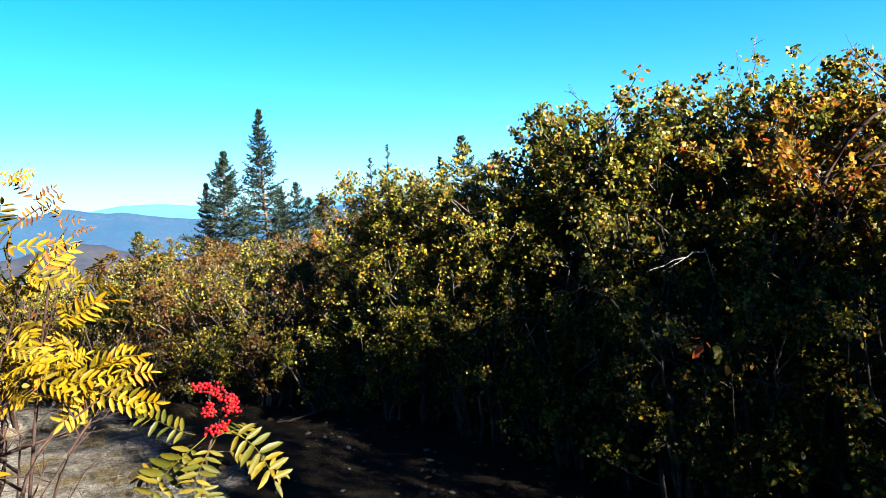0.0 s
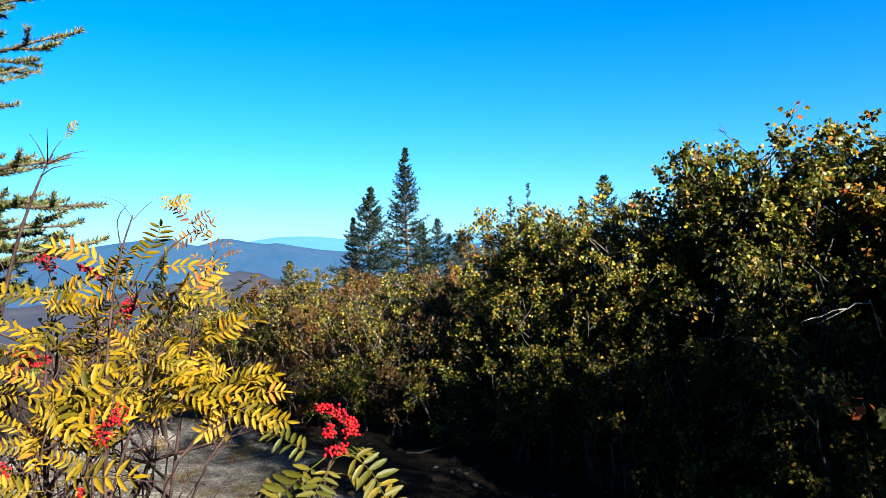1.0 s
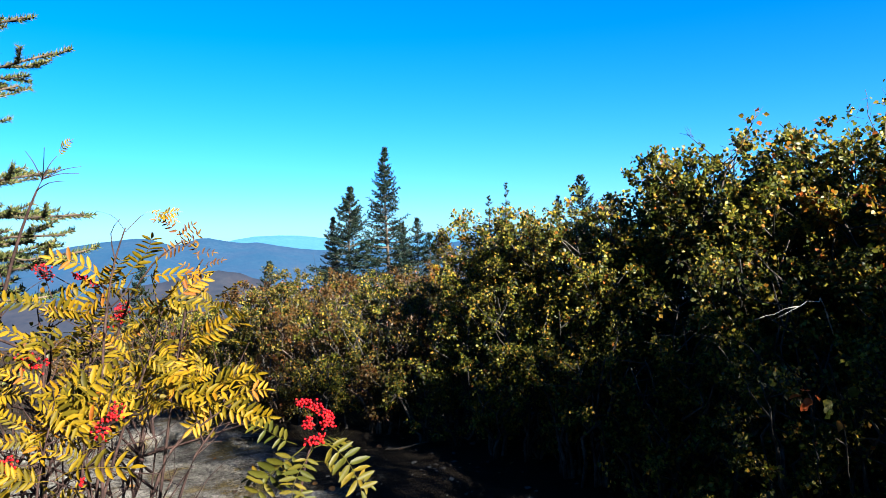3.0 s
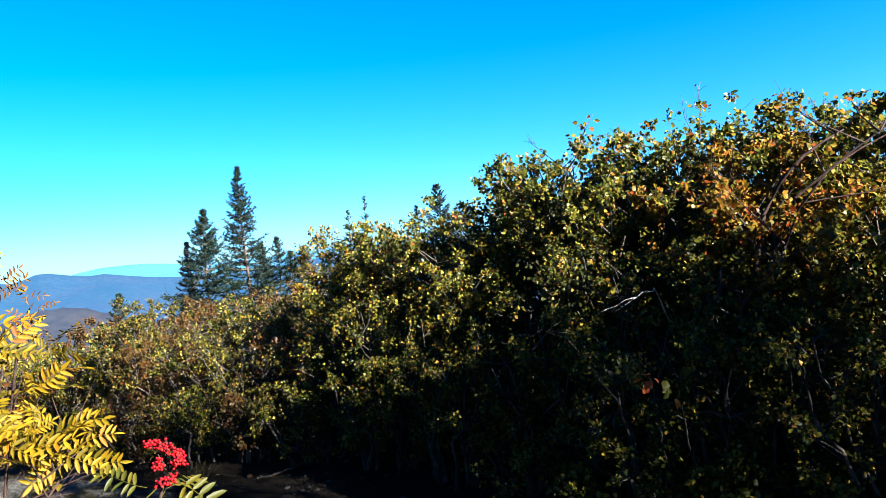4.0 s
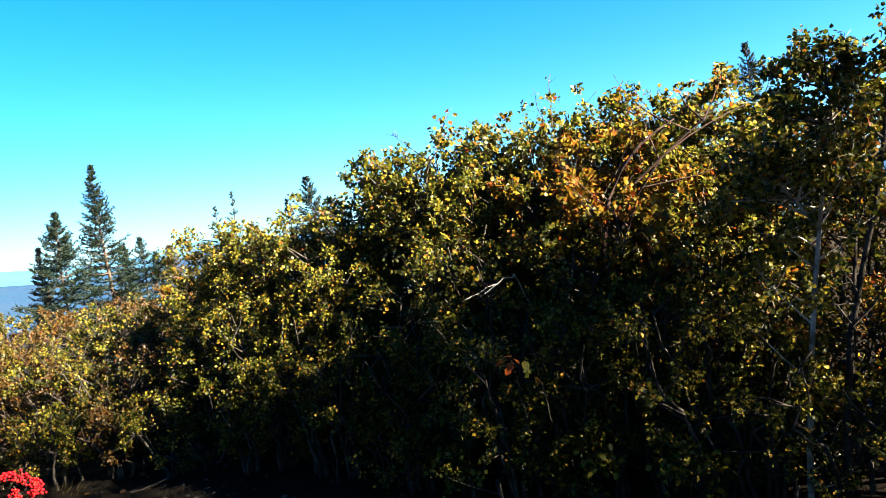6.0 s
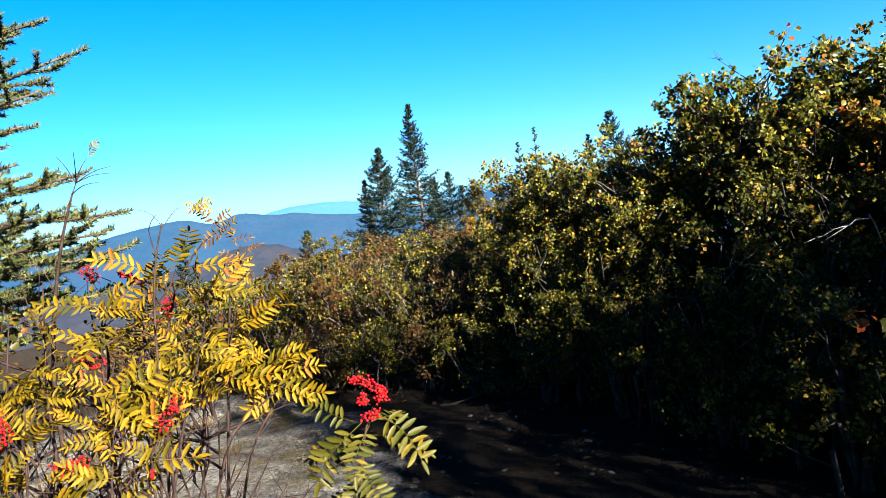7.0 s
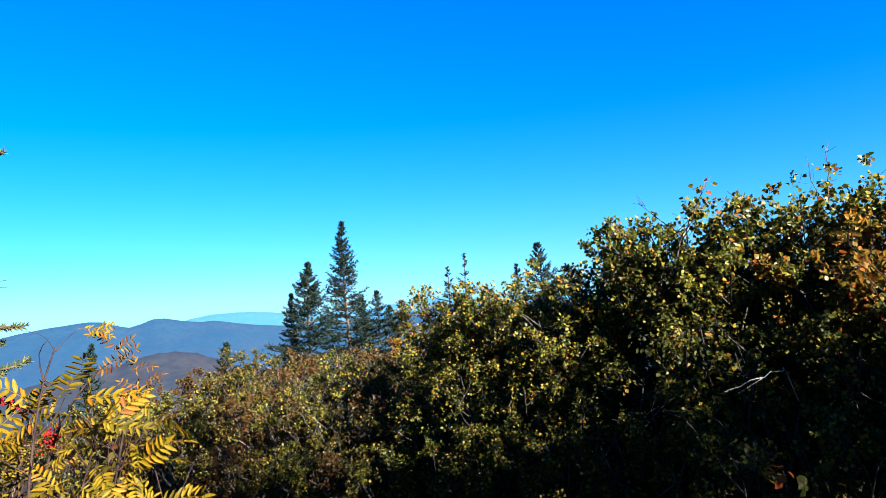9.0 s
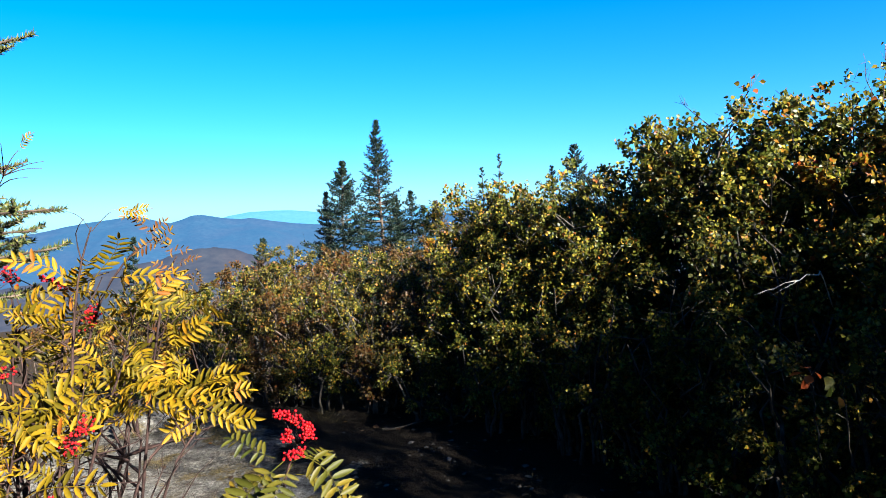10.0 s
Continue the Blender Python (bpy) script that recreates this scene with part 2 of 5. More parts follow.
def far_material(name, base, autumn, haze_glow, strength):
    """Distance: patches of green and brown woods on far hills, a plain backdrop with air haze painted in as bluish
    colour and emission.
    """
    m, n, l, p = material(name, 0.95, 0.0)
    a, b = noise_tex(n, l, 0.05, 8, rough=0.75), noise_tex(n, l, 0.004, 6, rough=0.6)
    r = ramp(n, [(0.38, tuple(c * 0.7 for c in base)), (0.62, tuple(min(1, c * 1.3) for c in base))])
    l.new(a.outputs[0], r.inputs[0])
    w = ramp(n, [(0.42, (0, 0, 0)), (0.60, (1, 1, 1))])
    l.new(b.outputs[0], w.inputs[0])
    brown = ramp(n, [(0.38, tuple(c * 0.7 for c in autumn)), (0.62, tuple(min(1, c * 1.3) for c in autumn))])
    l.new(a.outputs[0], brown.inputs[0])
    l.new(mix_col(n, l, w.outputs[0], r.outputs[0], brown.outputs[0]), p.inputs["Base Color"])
    p.inputs["Emission Color"].default_value = (*haze_glow, 1)
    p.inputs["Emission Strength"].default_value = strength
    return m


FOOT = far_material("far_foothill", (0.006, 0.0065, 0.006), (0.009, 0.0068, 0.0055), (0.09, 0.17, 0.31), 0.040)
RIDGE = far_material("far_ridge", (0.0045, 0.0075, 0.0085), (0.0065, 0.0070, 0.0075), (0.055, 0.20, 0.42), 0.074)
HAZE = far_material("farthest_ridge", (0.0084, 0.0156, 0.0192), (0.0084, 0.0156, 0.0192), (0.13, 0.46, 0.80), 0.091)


# ---- mesh helpers ----
def np_mesh(name, verts, faces, mat, smooth=False):
    """A mesh from an array of points and arrays of faces (each array with one number of corners)."""
    me = bpy.data.meshes.new(name)
    verts = np.asarray(verts, np.float32)
    me.vertices.add(len(verts))
    me.vertices.foreach_set("co", verts.ravel())
    faces = [np.asarray(f, np.int32) for f in (faces if isinstance(faces, list) else [faces]) if len(f)]
    loops = np.concatenate([f.ravel() for f in faces])
    sizes = np.concatenate([np.full(len(f), f.shape[1]) for f in faces])
    me.loops.add(len(loops))
    me.loops.foreach_set("vertex_index", loops)
    me.polygons.add(len(sizes))
    me.polygons.foreach_set("loop_start", (np.cumsum(sizes) - sizes).astype(np.int32))
    me.polygons.foreach_set("loop_total", sizes.astype(np.int32))
    if smooth:
        me.polygons.foreach_set("use_smooth", np.ones(len(sizes), bool))
    me.update(calc_edges=True)
    me.materials.append(mat)
    return me


def part(name, me, parent, label="", kind=""):
    ob = new(name, me)
    ob.parent = parent
    return tagged(ob, label, kind=kind)


def unit(a):
    return a / np.maximum(np.linalg.norm(a, axis=-1, keepdims=True), 1e-9)


def tubes(P, R, sides=5):
    """Tapered round limbs: P (n, k, 3) points along each, R (n, k) radii."""
    P, R = np.asarray(P, float), np.asarray(R, float)
    n, k, _ = P.shape
    T = unit(np.gradient(P, axis=1))
    ref = np.where(np.abs(T[..., 2:3]) > 0.9, np.array([1.0, 0, 0]), np.array([0, 0, 1.0]))
    U = unit(np.cross(T, ref))
    V = np.cross(T, U)
    a = np.arange(sides) / sides * 2 * np.pi
    ring = P[:, :, None] + R[:, :, None, None] * (np.cos(a)[:, None] * U[:, :, None] + np.sin(a)[:, None] * V[:, :, None])
    idx = np.arange(n * k * sides).reshape(n, k, sides)
    nx = np.roll(idx, -1, axis=2)
    quads = np.stack([idx[:, :-1], nx[:, :-1], nx[:, 1:], idx[:, 1:]], -1).reshape(-1, 4)
    caps = idx[:, -1].reshape(-1, sides)
    return ring.reshape(-1, 3), [quads, caps]


BROAD = np.array([(0, 0, 0), (-0.33, 0.2, 0.10), (-0.36, 0.62, 0.12), (0, 1.0, -0.07), (0.36, 0.62, 0.12), (0.33, 0.2, 0.10)])
ROUND = np.array([(0, 0, 0), (-0.36, 0.14, 0.05), (-0.47, 0.5, 0.10), (0, 1.0, -0.08), (0.47, 0.5, 0.10), (0.36, 0.14, 0.05)])
KITE = np.array([(0, 0, 0), (-0.42, 0.48, 0.12), (0, 1.0, -0.05), (0.42, 0.48, 0.12)])
LANCE = np.array([(0, 0, 0), (-0.10, 0.16, 0.03), (-0.135, 0.45, 0.045), (-0.09, 0.76, 0.03), (0, 1.0, -0.06), (0.09, 0.76, 0.03), (0.135, 0.45, 0.045), (0.10, 0.16, 0.03)])


LEAFLET = np.array([(0, 0, 0), (-0.11, 0.15, 0.03), (-0.15, 0.45, 0.05), (-0.09, 0.80, 0.03), (0, 1.0, -0.06), (0.09, 0.80, 0.03), (0.15, 0.45, 0.05), (0.11, 0.15, 0.03)])


def blades(shape, at, axis, normal, size):
    """Many folded leaves: base points, ways, facings and sizes."""
    axis = unit(axis)
    side = unit(np.cross(axis, normal))
    up = np.cross(side, axis)
    s = size[:, None, None]
    v = at[:, None] + s * (shape[None, :, :1] * side[:, None] + shape[None, :, 1:2] * axis[:, None] + shape[None, :, 2:] * up[:, None])
    n = len(shape)
    base = np.arange(len(at))[:, None] * n
    left = base + np.array([[0, *range(n // 2, 0, -1)]])
    right = base + np.array([[0, *range(n - 1, n // 2 - 1, -1)]])
    return v.reshape(-1, 3), [np.concatenate([left, right])]


def along(P, i, s):
    """Points at the shares s along the limbs i of P."""
    k = P.shape[1] - 1
    f = np.clip(s, 0, 0.9999) * k
    j = f.astype(int)
    w = (f - j)[:, None]
    return P[i, j] * (1 - w) + P[i, j + 1] * w, unit(P[i, j + 1] - P[i, j])


def lattice(seed):
    return np.random.default_rng(seed).random((256, 256))


def value_noise(x, y, table):
    xi, yi = np.floor(x).astype(int), np.floor(y).astype(int)
    fx, fy = x - xi, y - yi
    fx, fy = fx * fx * (3 - 2 * fx), fy * fy * (3 - 2 * fy)
    g = lambda a, b: table[a % 256, b % 256]
    return (g(xi, yi) * (1 - fx) + g(xi + 1, yi) * fx) * (1 - fy) + (g(xi, yi + 1) * (1 - fx) + g(xi + 1, yi + 1) * fx) * fy


def fbm(x, y, seed, octaves=5):
    t, out, amp = lattice(seed), 0.0, 0.5
    for o in range(octaves):
        out = out + amp * (value_noise(x * 2 ** o + 17 * o, y * 2 ** o - 9 * o, t) - 0.5)
        amp *= 0.5
    return out


# ---- ground ----
def ground_z(x, y):
    """Height of the ground: a rock ledge that falls away ahead and to one side, and rises gently to the other."""
    x, y = np.asarray(x, float), np.asarray(y, float)
    r = np.hypot(x, y)
    near = np.exp(-(r / 40) ** 2)
    z = 0.22 * fbm(x * 0.45 + 3, y * 0.45, 3, 4) * near + 0.10 * fbm(x * 1.8, y * 1.8, 5, 4) * near + 0.05 * fbm(x * 5, y * 5, 6, 3) * near + 0.14 * np.abs(fbm(x * 0.9 + 7, y * 2.2, 8, 3)) * near
    z = z - 0.11 * np.clip(y - 8.5, 0, 40) - 0.22 * np.clip(-x - 3.5, 0, 30) + 0.05 * np.clip(x - 3, 0, 12)
    far = np.clip(r - 30, 0, None)
    return z - 0.10 * np.minimum(far, 1500) + 6 * fbm(x * 0.02, y * 0.02, 9, 4) * np.clip(far / 60, 0, 1)


def build_ground():
    t = np.linspace(-1, 1, 221)
    c = 1.9 * np.sinh(8.45 * t)
    X, Y = np.meshgrid(c - 0.6, c + 4.2, indexing="ij")
    V = np.stack([X, Y, ground_z(X, Y)], -1).reshape(-1, 3)
    i = np.arange(221 * 221).reshape(221, 221)
    F = np.stack([i[:-1, :-1], i[1:, :-1], i[1:, 1:], i[:-1, 1:]], -1).reshape(-1, 4)
    tagged(new("ground", np_mesh("ground", V, F, ROCK, True)), "weathered grey rock ledge with soil patches and painted shade beside the shrubs, falling away to woods", "ground", kind="structure")


def build_ridge(name, label, mat, dist, crest, rough, seed, foot):
    """A far ridge: crest heights in degrees over eye level by compass angle, with wooded slopes towards the eye."""
    az = np.linspace(-75, 75, 500)
    a, e = np.array(crest).T
    top = np.interp(az, a, e) + rough * fbm(az * 0.8, az * 0 + seed, seed, 7)
    rows = np.linspace(0, 1, 24) ** 1.2
    R = dist * (1.12 - 0.55 * rows)
    Z0 = 1.6 + dist * np.tan(np.radians(top))
    fall = rows[:, None] ** 0.75
    Z = Z0[None] * (1 - fall) + foot * fall
    AZ, RR = np.meshgrid(np.radians(az), R)
    Z = Z + dist * 0.024 * fbm(AZ * 20, RR / dist * 7, seed + 1, 6) * np.sin(np.clip(rows * 1.6, 0, 1) * np.pi)[:, None]
    Z[1] = Z0
    Z[0] = foot
    RR[0] = dist * 1.25
    V = np.stack([RR * np.sin(AZ), RR * np.cos(AZ), Z], -1).reshape(-1, 3)
    i = np.arange(24 * 500).reshape(24, 500)
    F = np.stack([i[:-1, :-1], i[1:, :-1], i[1:, 1:], i[:-1, 1:]], -1).reshape(-1, 4)
    tagged(new(name, np_mesh(name, V, F, mat, True)), label, "mountain ridge", kind="structure")


build_ground()
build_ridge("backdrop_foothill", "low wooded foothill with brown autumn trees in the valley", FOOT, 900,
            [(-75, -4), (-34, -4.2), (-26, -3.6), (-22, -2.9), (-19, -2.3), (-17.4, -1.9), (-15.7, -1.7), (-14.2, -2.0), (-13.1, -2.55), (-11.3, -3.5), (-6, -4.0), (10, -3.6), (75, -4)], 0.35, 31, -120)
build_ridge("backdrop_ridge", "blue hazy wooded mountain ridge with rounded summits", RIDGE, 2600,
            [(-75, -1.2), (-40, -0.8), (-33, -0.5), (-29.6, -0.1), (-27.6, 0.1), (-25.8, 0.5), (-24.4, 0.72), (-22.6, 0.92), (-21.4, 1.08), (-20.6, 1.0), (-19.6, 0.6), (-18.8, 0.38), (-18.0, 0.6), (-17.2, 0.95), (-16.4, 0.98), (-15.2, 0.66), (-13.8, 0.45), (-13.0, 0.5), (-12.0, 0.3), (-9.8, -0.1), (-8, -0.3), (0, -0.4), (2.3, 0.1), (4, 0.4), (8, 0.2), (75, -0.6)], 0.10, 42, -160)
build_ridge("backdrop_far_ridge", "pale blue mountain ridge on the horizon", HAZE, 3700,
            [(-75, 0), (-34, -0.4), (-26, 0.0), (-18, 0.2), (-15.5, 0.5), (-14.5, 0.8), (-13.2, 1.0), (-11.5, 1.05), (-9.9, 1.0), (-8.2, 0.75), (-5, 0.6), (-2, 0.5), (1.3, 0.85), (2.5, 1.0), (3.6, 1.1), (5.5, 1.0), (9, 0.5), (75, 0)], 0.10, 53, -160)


# ---- shrubs and small trees ----
def grow(rng, x, y, h, r, stems_n, branches_n, twigs_n, leaf, per_twig, given=None, low=0.55):
    """The limbs and leaves of a broad-leaved shrub about its foot."""
    K = 8
    s = np.linspace(0, 1, K)
    if given is None:
        a = rng.uniform(0, 2 * np.pi, stems_n)
        out = r * rng.uniform(0.12, 0.85, stems_n)
        top = h * (1 - 0.32 * (out / r) ** 1.6) * rng.uniform(0.82, 1.0, stems_n)
        foot = rng.normal(0, 0.12 * r, (stems_n, 2))
        S = np.zeros((stems_n, K, 3))
        S[..., :2] = foot[:, None] + (np.stack([np.cos(a), np.sin(a)], -1) * out[:, None])[:, None] * (s ** 1.4)[None, :, None]
        S[..., 2] = top[:, None] * s[None] ** 0.9
        S[:, 1:] += rng.normal(0, 0.03 * h ** 0.5, (stems_n, K - 1, 3))
        S[:, 0, 2] = -0.08
    else:
        S = given
        stems_n = len(S)
    i = rng.integers(0, stems_n, branches_n)
    u = rng.uniform(0.04, 1.0, branches_n) ** 0.8
    p0, d0 = along(S, i, u)
    b = rng.uniform(0, 2 * np.pi, branches_n)
    d = unit(np.stack([np.cos(b), np.sin(b), rng.uniform(-0.3, 0.9, branches_n)], -1) + 0.35 * d0)
    L = h * rng.uniform(0.14, 0.34, branches_n) * (1.15 - 0.45 * u)
    w = np.linspace(0, 1, 5)
    B = p0[:, None] + d[:, None] * (L[:, None] * w[None])[..., None]
    B[..., 2] += (0.12 * L[:, None] * w[None] ** 2)
    B[:, 1:] += rng.normal(0, 0.018, (branches_n, 4, 3)) * w[None, 1:, None]
    n = twigs_n
    i2 = rng.integers(0, branches_n, n)
    u2 = 0.6 + 0.4 * rng.uniform(0, 1, n) ** 0.7
    q0, e0 = along(B, i2, u2)
    e = unit(rng.normal(0, 1, (n, 3)) + 0.7 * e0 + np.array([0, 0, 0.35]))
    TL = rng.uniform(0.03, 0.13, n) * (0.7 + 0.16 * h)
    w3 = np.linspace(0, 1, 3)
    W = q0[:, None] + e[:, None] * (TL[:, None] * w3[None])[..., None]
    W[:, 1] += rng.normal(0, 0.01, (n, 3))
    j = np.repeat(np.arange(n), per_twig)
    v = np.tile(np.linspace(0.2, 1.0, per_twig), n) + rng.uniform(-0.08, 0.08, n * per_twig)
    at, way = along(W, j, v)
    m = len(at)
    perp = unit(np.cross(way, rng.normal(0, 1, (m, 3))))
    axis = perp * 0.9 + way * 0.5 + np.array([0, 0, -0.25])
    at = at + perp * leaf * 0.25
    normal = unit(rng.normal(0, 1, (m, 3)) * 0.78 + np.array([0.52, -0.56, 0.42]))
    size = leaf * rng.uniform(0.6, 1.15, m)
    keep = (rng.random(m) < np.clip(low + 0.9 * at[:, 2] / h, 0, 1)) & (at[:, 2] > 0.06)
    return S, B, W, (at[keep], axis[keep], normal[keep], size[keep])


def build_shrub(name, label, category, x, y, h, r, leafmat, barkmat, leaf, seed, density=1.0, group="", stems_n=7, given=None, low=0.55, per_twig=12, stem_r=0.014, shape=BROAD):
    """A top-level plant: each stem, the twigs and the foliage are its parts."""
    rng = np.random.default_rng(seed)
    bn = int(22 * density * h * max(r, 0.6) ** 0.7)
    tn = int(bn * 9)
    S, B, W, (at, axis, normal, size) = grow(rng, x, y, h, r, stems_n, bn, tn, leaf, per_twig, given, low)
    if given is None and len(at):
        k = h / np.percentile(at[:, 2], 98.6)
        for arr in (S, B, W):
            arr[..., 2] *= k
        at[:, 2] *= k
        fit = (at[:, 2] < 1.03 * h) & (np.hypot(at[:, 0], at[:, 1]) < 1.35 * r)
        at, axis, normal, size = at[fit], axis[fit], normal[fit], size[fit]
        B, W = B[B[:, -1, 2] < 1.02 * h], W[W[:, -1, 2] < 1.03 * h]
    elif len(at):
        fit = at[:, 2] < np.percentile(at[:, 2], 98.5)
        at, axis, normal, size = at[fit], axis[fit], normal[fit], size[fit]
    thing = new(name)
    thing.location = (x, y, float(ground_z(x, y)))
    tagged(thing, label, category, group)
    for k, st in enumerate(S):
        thick = stem_r * (0.45 if given is not None and k else 1)
        rad = np.linspace(thick, thick * 0.25, len(st))
        v, f = tubes(st[None], rad[None], 6)
        part("stem", np_mesh("stem", v, f, barkmat, True), thing)
    v1, f1 = tubes(B[:, ::2], np.repeat(np.linspace(0.0065, 0.002, 3)[None], len(B), 0), 3)
    W = W[::4] if shape is KITE else W[::2]
    v2, f2 = tubes(W[:, ::2], np.repeat(np.array([0.0019, 0.0008])[None], len(W), 0), 3)
    off = len(v1)
    part("twigwork", np_mesh("twigwork", np.concatenate([v1, v2]), [f1[0], f2[0] + off, f2[1] + off], barkmat), thing, kind="stuff")
    v, f = blades(shape, at, axis, normal, size)
    part("foliage", np_mesh("foliage", v, f, leafmat), thing, kind="stuff")
    return thing


def polar(az, d):
    return 0.02 + d * math.sin(radians(az)), 0.12 + d * math.cos(radians(az))


HEDGE = "shrubs along the rock ledge"
PALETTES = {
    "g": (GREYGREEN, BARK_GREY, "grey-green rounded autumn shrub with small leaves on the ledge"),
    "b": (BROWNISH, BARK_DARK, "brownish autumn shrub thinning at its top on the slope"),
    "o": (OLIVE, BARK_GREY, "olive-green autumn shrub with pale twigs beside the rock"),
    "y": (YELLOWGREEN, BARK_GREY, "yellow-green autumn shrub with broad round leaves and grey stems"),
    "r": (ORANGE, BARK_GREY, "orange and yellow autumn shrub behind the greener ones"),
}
# the hedge by compass angle: the line of its foot (metres away) and its crest (degrees over eye level)
FOOT_LINE = ((-26, 6.9), (-20, 6.5), (-12, 6.1), (-6, 5.85), (0, 5.45), (4.4, 5.0), (10.5, 4.5), (17, 4.0), (25, 3.55), (40, 3.35), (70, 3.4))
CREST = ((-26, -6.0), (-20, -4.6), (-16, -3.3), (-13, -2.5), (-10.8, -1.9), (-6.5, -2.8), (-2.1, -2.1), (0, -2.4), (2.4, -2.0), (4, 0.6), (6.3, 2.4), (7.8, 1.9), (9.2, 2.8), (10.5, 2.2), (13.5, 2.9), (16.2, 3.8), (18.2, 3.4),
         (20.3, 6.0), (21.9, 6.6), (24, 6.2), (25.5, 8.4), (27.4, 6.5), (29.3, 7.3), (31, 6.7), (33.3, 7.9), (35.4, 5.9), (38.5, 6.6), (41, 7.4), (42, 5.9), (43.2, 7.2), (44, 5.9), (45.4, 7.4), (47, 4.9), (51, 6.5), (70, 8))


def foot_line(az):
    return float(np.interp(az, *np.array(FOOT_LINE).T))


def crest(az):
    return float(np.interp(az, *np.array(CREST).T))


def plant(az, d, el, r, leaf, pal, dens, seed, shape=ROUND, low=0.6, per_twig=11, stems_n=7):
    """One shrub whose top shows el degrees over eye level from the ledge."""
    x, y = d * math.sin(radians(az)), 0.28 + d * math.cos(radians(az))
    h = max(0.3, 1.6 + d * math.tan(radians(el)) - float(ground_z(x, y)))
    mat, bark, label = PALETTES[pal]
    build_shrub("shrub", label, "shrub", x, y, h, r, mat, bark, leaf, seed, dens, HEDGE, low=low, shape=shape, per_twig=per_twig, stems_n=stems_n)


def build_hedge():
    rng = np.random.default_rng(12)
    seed = 1000
    # rows of the low part ahead and of the tall part to the side:
    # from, to, step, metres behind the foot line, degrees under the crest, radius, leaf length, kinds, density
    low_part = [
        (-24, 2, 2.4, 0.25, 7.0, 0.45, 0.030, "gob", 3.0), (-22, 2, 3.0, 1.0, 3.0, 0.60, 0.031, "gbo", 2.6), (-23, 3, 3.0, 1.7, 0.7, 0.70, 0.032, "gboy", 2.8),
        (-24, 3, 3.6, 2.6, -0.3, 0.85, 0.036, "bgo", 1.4), (-26, 4, 4.0, 4.4, -0.2, 1.0, 0.042, "bgb", 0.9), (-26, 5, 5.0, 8.5, -0.1, 1.6, 0.050, "bbbg", 1.0),
    ]
    tall_part = [
        (2, 15, 2.8, 0.25, 11.0, 0.42, 0.030, "oyo", 2.2), (2, 16, 3.0, 0.80, 5.5, 0.60, 0.030, "oyy", 3.2), (3, 15, 2.6, 1.5, 1.2, 0.65, 0.031, "yoy", 3.8),
        (15, 48, 4.0, 0.22, 15.0, 0.42, 0.030, "oyo", 1.8), (16, 48, 4.4, 0.55, 10.0, 0.50, 0.031, "ooy", 1.6), (15, 48, 4.0, 0.95, 8.0, 0.58, 0.032, "yoy", 2.4), (16, 47, 3.8, 1.4, 3.0, 0.58, 0.033, "yyoy", 2.7),
        (48, 62, 4.5, 0.15, 20.0, 0.50, 0.030, "oo", 1.6), (49, 64, 4.5, 0.60, 13.0, 0.60, 0.032, "or", 1.6), (50, 66, 5.0, 1.6, 2.5, 0.80, 0.034, "yr", 1.6),
    ]
    for k, (a0, a1, step, back, under, r, leaf, kinds, dens) in enumerate(low_part + tall_part):
        for n, az in enumerate(np.arange(a0, a1, step)):
            az = float(az + rng.uniform(-0.6, 0.6))
            seed += 1
            plant(az, foot_line(az) + back + rng.uniform(-0.12, 0.12), crest(az) - under + rng.uniform(-0.7, 0.4), r * rng.uniform(0.9, 1.1), 0.84 * leaf, kinds[n % len(kinds)], dens, seed,
                  shape=ROUND if a0 > 14 and under < 10 else KITE, low=0.85 if under > 5 else 0.5)
    # the tallest shrubs, whose tops make the skyline
    for n, az in enumerate((4.4, 6.4, 9.2, 13.2, 16.3, 20.2, 22.0, 25.5, 29.3, 33.2, 38.4, 41.0, 43.2, 45.3)):
        far = 1.6 + 0.3 * (n % 2)
        plant(az, foot_line(az) + far, crest(az) - 0.5, 0.42 if az > 15 else 0.5, 0.032 if az > 15 else 0.030, "y", 3.6, 1400 + n, ROUND if az > 15 else KITE, low=0.35, stems_n=5)
    # orange bushes that show between the green ones
    for n, (az, d, el) in enumerate(((35.5, 4.7, 4.6), (37.5, 4.5, 3.6), (36.5, 4.3, 1.8), (38.8, 4.7, 4.2), (1.6, 17.0, -2.1))):
        plant(az, d, el, 0.5, 0.032 if d < 10 else 0.06, "r", 3.0, 1500 + n, low=0.3)
    # unseen thickets added beside and behind the ledge to dim its light; sun shines through
    for n, az in enumerate((64, 72, 82, 93, 104, 116, 128, 140, 153, 168, 184, 200, 216)):
        behind = az > 120
        plant(az, 4.2 - 0.5 * behind + 0.2 * (n % 2), -8.0 if az < 110 else (5.0 if not behind else 11.5), 0.9, 0.09 if behind else 0.055, "oy"[n % 2], 0.45 if behind else 0.2, 1600 + n, shape=KITE, per_twig=12)


build_hedge()


def limb(points, k=8):
    """A smooth line of k points through a few given ones."""
    p = np.array(points, float)
    t = np.linspace(0, len(p) - 1, k)
    out = np.stack([np.interp(t, np.arange(len(p)), p[:, c]) for c in range(3)], -1)
    out[1:-1] = 0.25 * out[:-2] + 0.5 * out[1:-1] + 0.25 * out[2:]
    return out


